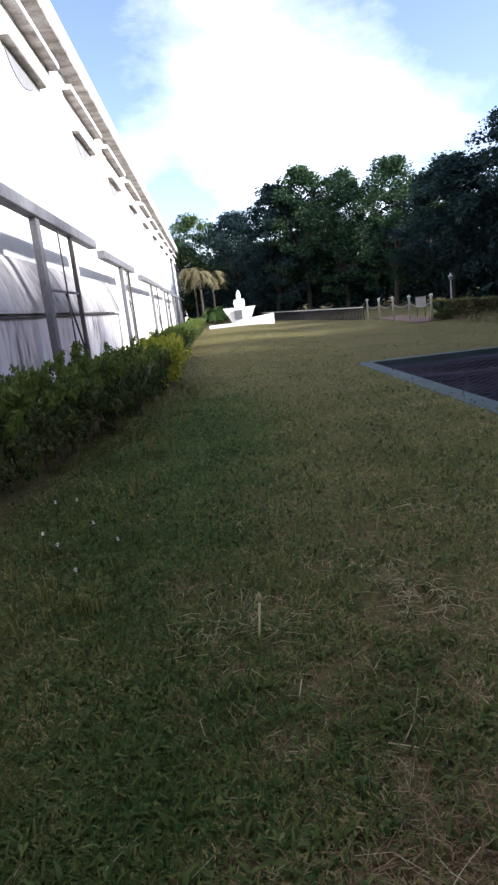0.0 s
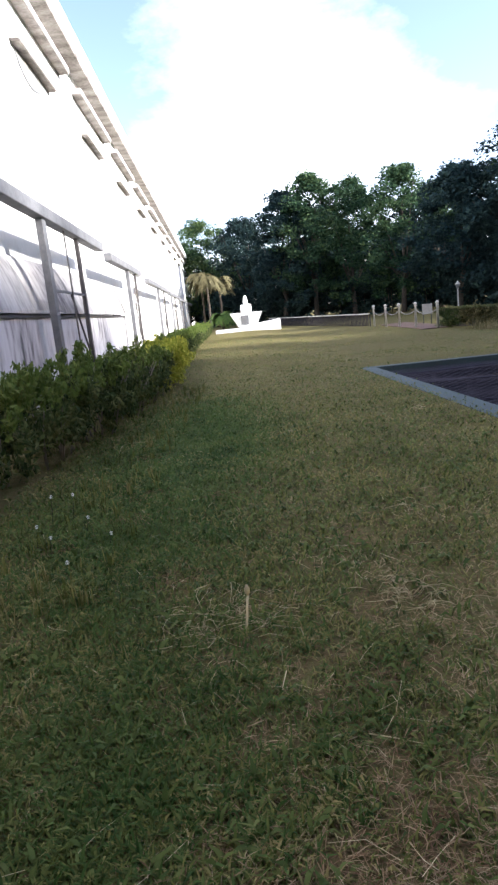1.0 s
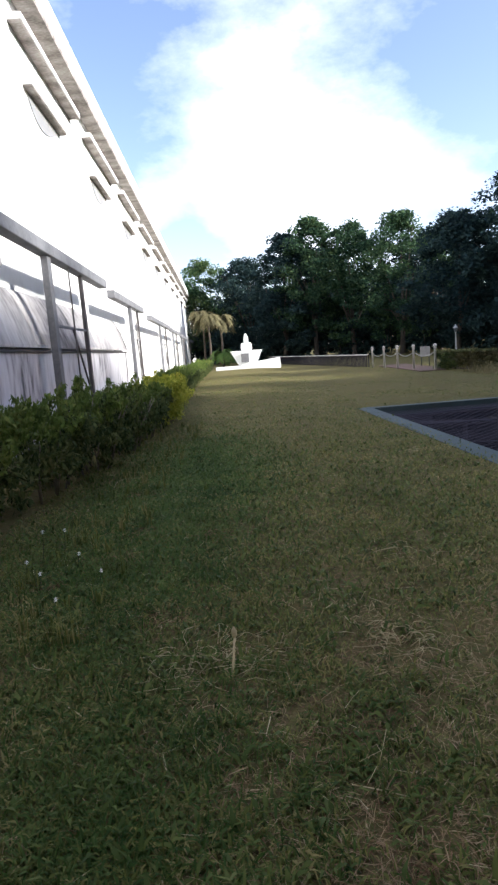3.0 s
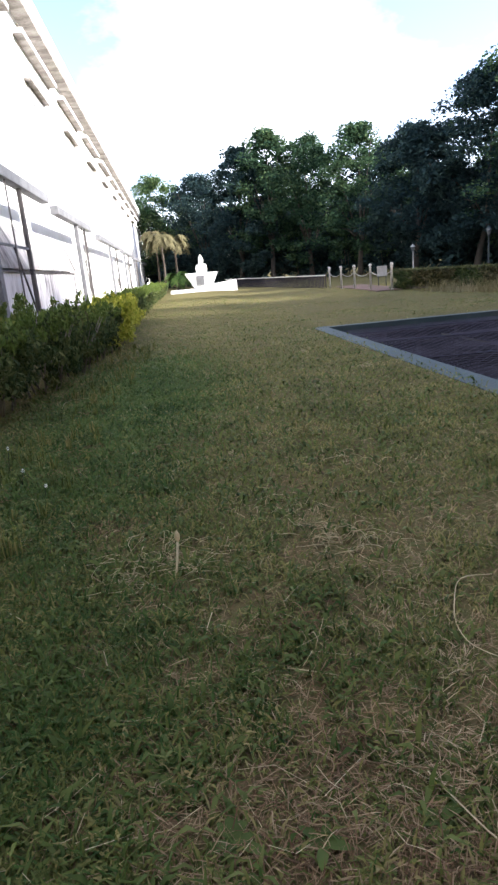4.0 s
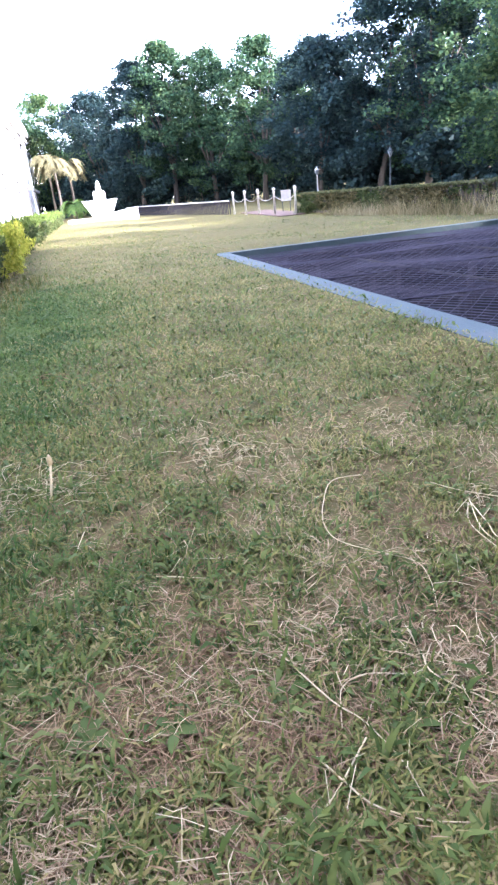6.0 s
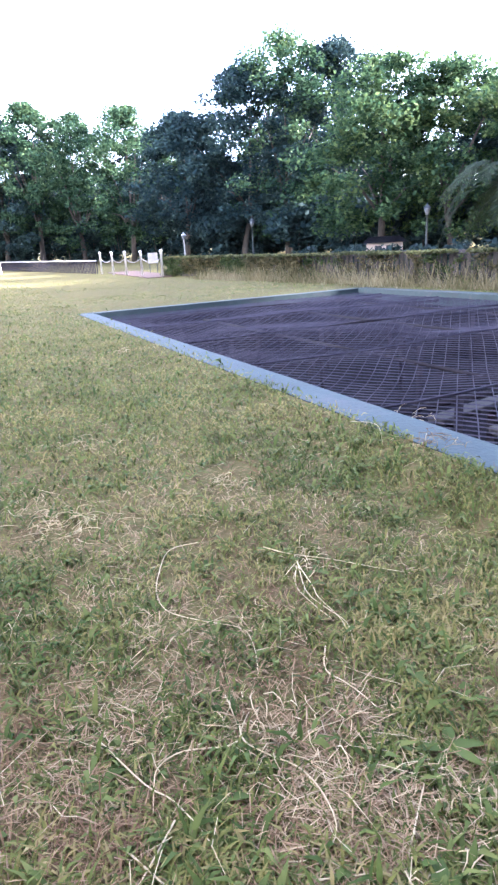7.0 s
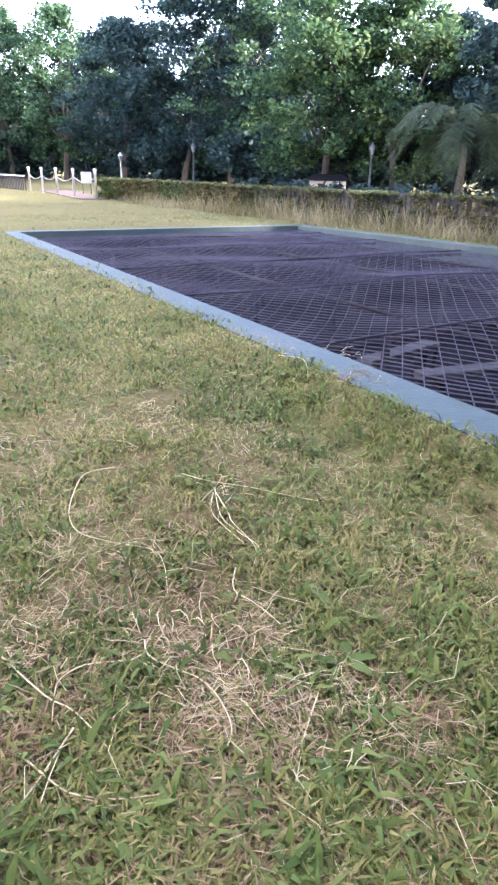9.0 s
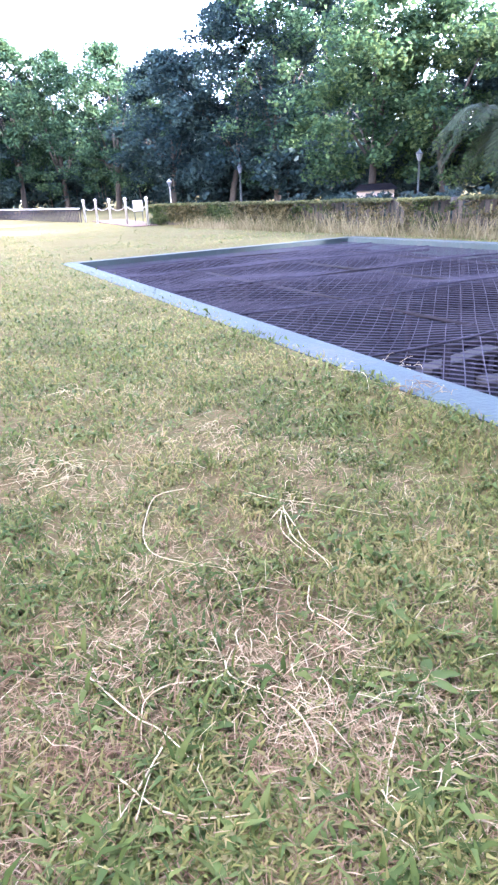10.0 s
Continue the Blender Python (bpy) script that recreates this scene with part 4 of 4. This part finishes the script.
def row_hedge(s, l, h, seed, material, full):
    """One clipped length; full: leafy to the ground, else bare below with a thin leafy top."""
    x, y = on_hedge(s + l / 2, 0.05)
    ang = math.degrees(math.atan2(HU[1], HU[0]))
    th = empty("boundary_hedge", "clipped green hedge growing dry and brown against a fence", "hedge", pose(x, y, -0.13, 0, 0, ang), "hedge along the fence")
    rng = np.random.default_rng(seed)
    n = 46 if full else 20
    c = np.stack([rng.uniform(-l / 2, l / 2, n), rng.uniform(-0.20, 0.24, n), h * (0.08 + 0.80 * rng.random(n) ** 0.75)], 1)
    leaves("foliage", c, rng.uniform(0.10, 0.18, n), 65 if full else 30, 0.042, material, th, seed + 1, 0.85, 2.0)
    n = 26
    c = np.stack([rng.uniform(-l / 2, l / 2, n), rng.uniform(-0.26, 0.30, n), np.full(n, h * 0.95)], 1)
    leaves("clipped_top", c, rng.uniform(0.10, 0.16, n), 55, 0.036, M_HEDGETOP, th, seed + 2, 0.28, 2.0, "paler leafy clipped top")


s, i = 0.0, 0
while s < HLEN + 4:
    row_hedge(s, 1.6, 0.76 + 0.03 * rnd.random(), 900 + 3 * i, M_HEDGEDRY if i % 3 else M_HEDGE, s < 8.5)
    s += 1.5
    i += 1


def tall_grass():
    """Dry tall grass at the foot of the fence."""
    rng = np.random.default_rng(77)
    n = 6000
    s = 3 + rng.random(n) * (HLEN + 2)
    o = rng.normal(0.35, 0.22, n)
    x, y = HX0 + HU[0] * s + HN[0] * o, HY0 + HU[1] * s + HN[1] * o
    z = lawn_z(x, y)
    L = (0.12 + 0.55 * rng.random(n) ** 1.6) * np.clip(0.5 + s / 14, 0.5, 1.1)
    az, lean = rng.random(n) * math.tau, rng.uniform(0.15, 0.95, n)
    V = np.empty((n, 3, 3))
    w = 0.009
    a2 = rng.random(n) * math.tau
    V[:, 0] = np.stack([x - np.cos(a2) * w, y - np.sin(a2) * w, z - 0.02], 1)
    V[:, 1] = np.stack([x + np.cos(a2) * w, y + np.sin(a2) * w, z - 0.02], 1)
    V[:, 2] = np.stack([x + np.cos(az) * np.sin(lean) * L, y + np.sin(az) * np.sin(lean) * L, z + np.cos(lean) * L], 1)
    ob = sheet("tall_grass", V.reshape(-1, 3).tolist(), np.arange(n * 3).reshape(-1, 3).tolist(), M_TALL)
    tagged(ob, "tall dry straw-coloured grass at the foot of the fence", "grass", kind="stuff")


tall_grass()


# ---- far low fence ----
def far_fence():
    p, q = Vector((6.65, 32.8, -0.13)), Vector((2.6, 58.0, -0.13))
    d = q - p
    th = empty("low_fence", "low dark slatted fence with a pale top rail", "fence", pose(*p, 0, 0, math.degrees(math.atan2(d.y, d.x))))
    L = d.length
    bm = B()
    box(bm, 0, L, -0.04, 0.04, 0.62, 0.68, 0.01)
    part("top_rail", bm, M_POST, th, "pale top rail")
    me, s = None, 0.1
    while s < L:
        if me is None:
            bm = B()
            box(bm, -0.045, 0.045, -0.012, 0.012, -0.05, 0.62)
            me = part("slat", bm, M_PIPE, th).data
            th.children[-1].location = (s, 0, 0)
        else:
            ob = new("slat", me)
            ob.parent = th
            ob.location = (s, 0, 0)
        s += 0.22


far_fence()


# ---- runners and litter on the lawn ----
def runner(pts, r=0.0021, label="long dry pale grass runner lying on the lawn"):
    """A bent dry stem through plan points (x, y, height over the lawn)."""
    bm = B()
    P = [Vector((0.45 + (x - 0.45) * 0.99, -0.07 + (y + 0.07) * 0.985, float(lawn_z(x, y)) + 0.35 * h + 0.012)) for x, y, h in pts]
    S = []
    for i in range(len(P) - 1):
        p0, p1, p2, p3 = P[max(i - 1, 0)], P[i], P[i + 1], P[min(i + 2, len(P) - 1)]
        for k in range(4):
            t = k / 4
            S.append(0.5 * ((2 * p1) + (p2 - p0) * t + (2 * p0 - 5 * p1 + 4 * p2 - p3) * t * t + (3 * p1 - p0 - 3 * p2 + p3) * t ** 3))
    S.append(P[-1])
    tube(bm, S, [r * (1 - 0.5 * i / len(S)) for i in range(len(S))], 5)
    ob = part("grass_runner", bm, M_RUNNER)
    tagged(ob, label, "dry stem", "dry runners on the lawn")


RUNNERS = [
    [(1.279, 1.853, 0.03), (1.338, 1.759, 0.04), (1.46, 1.662, 0.035), (1.563, 1.56, 0.03), (1.668, 1.473, 0.02)],
    [(1.346, 1.706, 0.03), (1.29, 1.66, 0.03), (1.241, 1.62, 0.01)],
    [(1.335, 1.69, 0.04), (1.268, 1.504, 0.03), (1.277, 1.385, 0.03), (1.293, 1.306, 0.02), (1.255, 1.207, 0.02)],
    [(1.33, 1.68, 0.035), (1.30, 1.52, 0.035), (1.285, 1.457, 0.03), (1.28, 1.30, 0.03), (1.219, 1.208, 0.015)],
    [(1.32, 1.67, 0.03), (1.255, 1.55, 0.025), (1.25, 1.42, 0.03), (1.262, 1.34, 0.02)],
    [(1.175, 1.227, 0.02), (1.121, 1.135, 0.03), (1.143, 1.072, 0.02), (1.158, 1.002, 0.02), (1.164, 0.939, 0.015)],
    [(1.076, 1.988, 0.03), (0.956, 1.974, 0.03), (0.872, 1.82, 0.03), (0.829, 1.694, 0.02), (0.831, 1.58, 0.02), (0.906, 1.487, 0.02), (0.997, 1.402, 0.02), (0.995, 1.308, 0.02), (0.958, 1.197, 0.01)],
    [(0.838, 1.038, 0.03), (0.83, 0.99, 0.03), (0.86, 0.936, 0.03), (0.902, 0.878, 0.03), (0.915, 0.809, 0.04), (0.906, 0.732, 0.04), (0.877, 0.694, 0.03), (0.825, 0.685, 0.02), (0.768, 0.711, 0.01)],
    [(0.816, 0.997, 0.03), (0.782, 0.994, 0.03), (0.694, 1.017, 0.04), (0.635, 1.0, 0.03), (0.612, 0.951, 0.02), (0.597, 0.902, 0.01)],
    [(0.527, 0.85, 0.02), (0.558, 0.781, 0.03), (0.589, 0.727, 0.03), (0.651, 0.683, 0.03), (0.705, 0.662, 0.03), (0.769, 0.648, 0.02)],
    [(0.816, 0.647, 0.02), (0.877, 0.626, 0.025), (0.973, 0.6, 0.02)],
    [(0.988, 0.617, 0.01), (1.053, 0.676, 0.03), (1.167, 0.779, 0.03)],
    [(0.536, 1.134, 0.03), (0.598, 0.966, 0.04), (0.64, 0.904, 0.03), (0.674, 0.789, 0.03), (0.67, 0.71, 0.01)],
    [(0.628, 0.856, 0.05), (0.535, 0.767, 0.03), (0.493, 0.741, 0.01)],
    [(-0.439, 2.421, 0.02), (-0.297, 2.416, 0.03), (-0.131, 2.356, 0.03), (0.048, 2.248, 0.03), (0.154, 2.205, 0.02)],
    [(-0.642, 2.094, 0.02), (-0.59, 2.04, 0.03), (-0.536, 1.985, 0.02)],
    [(0.286, 1.564, 0.02), (0.35, 1.535, 0.025), (0.42, 1.504, 0.02)],
    [(0.079, 1.91, 0.04), (0.066, 1.85, 0.03), (0.053, 1.787, 0.01)],
    [(1.362, 2.545, 0.02), (1.40, 2.53, 0.03), (1.455, 2.497, 0.02)],
    [(-1.22, 5.75, 0.02), (-1.25, 6.2, 0.12), (-1.0, 6.3, 0.10)],
    [(2.36, 2.95, 0.03), (2.42, 2.78, 0.05), (2.30, 2.55, 0.02)],
]
for pts in RUNNERS:
    runner(pts)

# upright dry seed stem with a pale tip
bm = B()
tube(bm, [(0, 0, -0.01), (0.012, 0.05, 0.06), (0.02, 0.09, 0.125)], [0.0055, 0.005, 0.0045], 6)
tip = B()
lathe(tip, [(0.004, 0.0), (0.011, 0.012), (0.010, 0.032), (0.003, 0.046)], 8)
seed_stem = empty("seed_stem", "upright dry pale stem with a seed tip in the lawn", "dry stem", pose(-0.052, 2.19, float(lawn_z(-0.052, 2.19))))
part("stalk", bm, M_RUNNER, seed_stem)
part("seed_tip", tip, M_RUNNER, seed_stem).location = (0.02, 0.09, 0.12)


def straw_tuft(x, y, n, spread, seed, z=None, label="small heap of pale dry straw on the lawn", material=M_RUNNER):
    rng = random.Random(seed)
    bm = B()
    for k in range(n):
        a, l, turn = rng.random() * math.tau, rng.uniform(0.35, 1.0) * spread, rng.gauss(0, 0.7)
        cx, cy = rng.gauss(0, spread * 0.55), rng.gauss(0, spread * 0.45)
        h = rng.uniform(0.006, 0.030)
        pts = [(cx, cy, 0.006)]
        for q in range(3):
            px, py, _ = pts[-1]
            pts.append((px + math.cos(a + turn * q) * l / 3, py + math.sin(a + turn * q) * l / 3, h * (1, 0.9, 0.35)[q] + 0.006))
        tube(bm, pts, [0.0015, 0.0014, 0.0012, 0.0006], 4)
    ob = part("straw_tuft", bm, material)
    ob.location = (x, y, float(lawn_z(x, y)) if z is None else z)
    tagged(ob, label, "straw", "straw tufts on the lawn", "stuff")


straw_tuft(0.86, 1.04, 34, 0.11, 1)
straw_tuft(0.95, 0.90, 26, 0.12, 2)
straw_tuft(0.64, 2.36, 60, 0.15, 3)
straw_tuft(-0.15, 2.33, 90, 0.24, 4)
straw_tuft(1.34, 1.70, 22, 0.10, 5)
straw_tuft(1.43, 2.55, 18, 0.10, 6)
straw_tuft(1.02, 0.62, 20, 0.10, 7)
straw_tuft(0.87, 3.5, 22, 0.16, 8)
straw_tuft(1.85, 7.0, 16, 0.20, 9)
straw_tuft(2.46, 2.35, 26, 0.16, 10, pit_z(2.35) + 0.004, "dry grass tuft spilling over the blue border", M_STRAW)
straw_tuft(2.95, 3.05, 9, 0.16, 11, pit_z(3.05) - 0.09, "dry twig caught on the net")


def loose_straw():
    """Longer pale straws strewn over the lawn."""
    rng = np.random.default_rng(21)
    n = 520
    r = 0.5 * np.exp(rng.random(n) * math.log(14 / 0.5))
    a = radians(-48) + rng.random(n) * radians(120)
    x, y = 0.45 + r * np.sin(a), -0.25 + r * np.cos(a)
    k = (x < PIT_X0) & (x > -1.3 - 0.03 * y)
    x, y, r = x[k], y[k], r[k]
    n = len(x)
    z, az, bend = lawn_z(x, y), rng.random(n) * math.tau, rng.normal(0, 0.9, n)
    L = rng.uniform(0.05, 0.17, n)
    w = 0.0008 * np.clip(r / 2.2, 1, 3)
    V = np.empty((n, 6, 3))
    for j, t in enumerate((0.0, 0.5, 1.0)):
        d = az + bend * (t - 0.5)
        cx, cy = x + np.cos(d) * L * t, y + np.sin(d) * L * t
        cz = z + 0.012 + 0.03 * rng.random(n)
        V[:, 2 * j] = np.stack([cx - np.sin(d) * w, cy + np.cos(d) * w, cz], 1)
        V[:, 2 * j + 1] = np.stack([cx + np.sin(d) * w, cy - np.cos(d) * w, cz], 1)
    b = np.arange(n)[:, None] * 6
    F = np.concatenate([b + [0, 1, 3, 2], b + [2, 3, 5, 4]], 0)
    ob = sheet("loose_straw", V.reshape(-1, 3).tolist(), F.tolist(), M_RUNNER)
    tagged(ob, "loose pale straws strewn over the lawn", "straw", kind="stuff")


loose_straw()


# small white wild flowers at the foot of the hedge
def wild_flower(x, y, h, seed):
    rng = random.Random(seed)
    th = empty("wild_flower", "small white wild flower on a thin stem by the hedge", "flower", pose(x, y, float(lawn_z(x, y))), "white wild flowers")
    bm = B()
    tube(bm, [(0, 0, -0.01), (0.01, 0.01, h * 0.5), (0.02, 0, h)], [0.002, 0.0018, 0.0015], 5)
    part("stalk", bm, M_PALM, th)
    bm = B()
    for k in range(7):
        c, q = math.cos(k * math.tau / 7), math.sin(k * math.tau / 7)
        bm.faces.new([bm.verts.new(p) for p in ((0.02, 0, h), (0.02 + c * 0.008 - q * 0.004, q * 0.004 + c * 0.003, h + 0.008 * q), (0.02 + c * 0.013, q * 0.005, h + 0.012 * q), (0.02 + c * 0.008 + q * 0.004, q * 0.004 - c * 0.003, h + 0.008 * q))])
    part("petals", bm, M_FLOWER, th)


for i, (x, y, h) in enumerate([(-1.22, 3.35, 0.14), (-1.25, 3.75, 0.20), (-1.16, 3.9, 0.16), (-0.80, 3.30, 0.08), (-1.0, 3.6, 0.09), (-1.1, 3.2, 0.12), (-0.95, 2.95, 0.07)]):
    wild_flower(x, y, h, i)

# brown withered tufts and taller green weeds by the hedge
for i, (x, y, sp) in enumerate([(-0.71, 4.23, 0.16), (-0.77, 3.76, 0.15), (-0.2, 4.05, 0.16), (-0.37, 2.77, 0.13), (-1.1, 3.27, 0.12), (-0.88, 5.57, 0.18), (0.3, 1.75, 0.12), (0.45, 1.2, 0.10)]):
    straw_tuft(x, y, 40, sp, 60 + i, None, "withered brown tuft of grass in the lawn", M_STRAW)


def weeds():
    """Taller grass at the foot of the hedge."""
    rng = random.Random(31)
    V, F = [], []
    for c in range(130):
        y = 2.4 + 8.5 * rng.random() ** 1.3
        x = -1.12 + rng.uniform(-0.15, 0.45)
        z = float(lawn_z(x, y))
        for k in range(12):
            a, l, w = rng.random() * math.tau, rng.uniform(0.06, 0.17), rng.uniform(0.002, 0.004)
            o = rng.uniform(0.3, 0.95)
            dx, dy = math.cos(a), math.sin(a)
            p0, p1, p2 = Vector((x + dx * 0.02, y + dy * 0.02, z - 0.005)), Vector((x + dx * l * o * 0.4, y + dy * l * o * 0.4, z + l * 0.6)), Vector((x + dx * l * o, y + dy * l * o, z + l * (1.0 - 0.55 * o)))
            n = Vector((-dy, dx, 0)) * w
            i = len(V)
            V += [tuple(q) for q in (p0 - n, p0 + n, p1 + n, p1 - n, p2)]
            F += [(i, i + 1, i + 2, i + 3), (i + 3, i + 2, i + 4)]
    ob = sheet("hedge_grass", V, F, M_GRASS)
    tagged(ob, "taller green grass at the foot of the hedge", "grass", kind="stuff")


weeds()


# broad-leaved weeds in the near lawn
def broad_weed(x, y, n, size, seed):
    th = empty("broad_weed", "low green weed with broad pointed leaves in the lawn", "weed", pose(x, y, float(lawn_z(x, y))), "broad weeds in the lawn")
    rng = random.Random(seed)
    for k in range(n):
        a, l, w, rise = k * 2.399 + rng.uniform(-0.4, 0.4), size * rng.uniform(0.7, 1.2), size * rng.uniform(0.13, 0.2), rng.uniform(0.25, 0.75)
        d, side = Vector((math.cos(a), math.sin(a), 0)), Vector((-math.sin(a), math.cos(a), 0))
        bm = B()
        rows = []
        for t, wide in ((0.0, 0.25), (0.3, 0.95), (0.62, 1.0), (0.86, 0.55), (1.0, 0.04)):
            c = d * l * t + Vector((0, 0, 0.012 + l * rise * (t - 0.85 * t * t)))
            rows.append([bm.verts.new(c - side * w * wide), bm.verts.new(c - Vector((0, 0, 0.18 * w * wide))), bm.verts.new(c + side * w * wide)])
        for p, q in zip(rows, rows[1:]):
            for m in (0, 1):
                bm.faces.new((p[m], p[m + 1], q[m + 1], q[m])).smooth = True
        part("leaf", bm, M_BROAD, th)


for i, (x, y, n, size) in enumerate([(0.47, 0.66, 7, 0.075), (0.62, 0.62, 6, 0.07), (0.98, 0.52, 7, 0.08), (1.22, 0.78, 6, 0.07), (1.30, 1.02, 6, 0.06), (0.72, 0.86, 5, 0.055), (0.10, 1.02, 7, 0.07), (0.28, 0.98, 6, 0.06),
                                    (-0.05, 1.22, 6, 0.06), (0.52, 1.0, 5, 0.06), (1.42, 1.42, 6, 0.055), (1.36, 1.60, 6, 0.05), (-0.55, 2.6, 7, 0.07), (-0.75, 3.3, 7, 0.08)]):
    broad_weed(x, y, n, size, 400 + i)
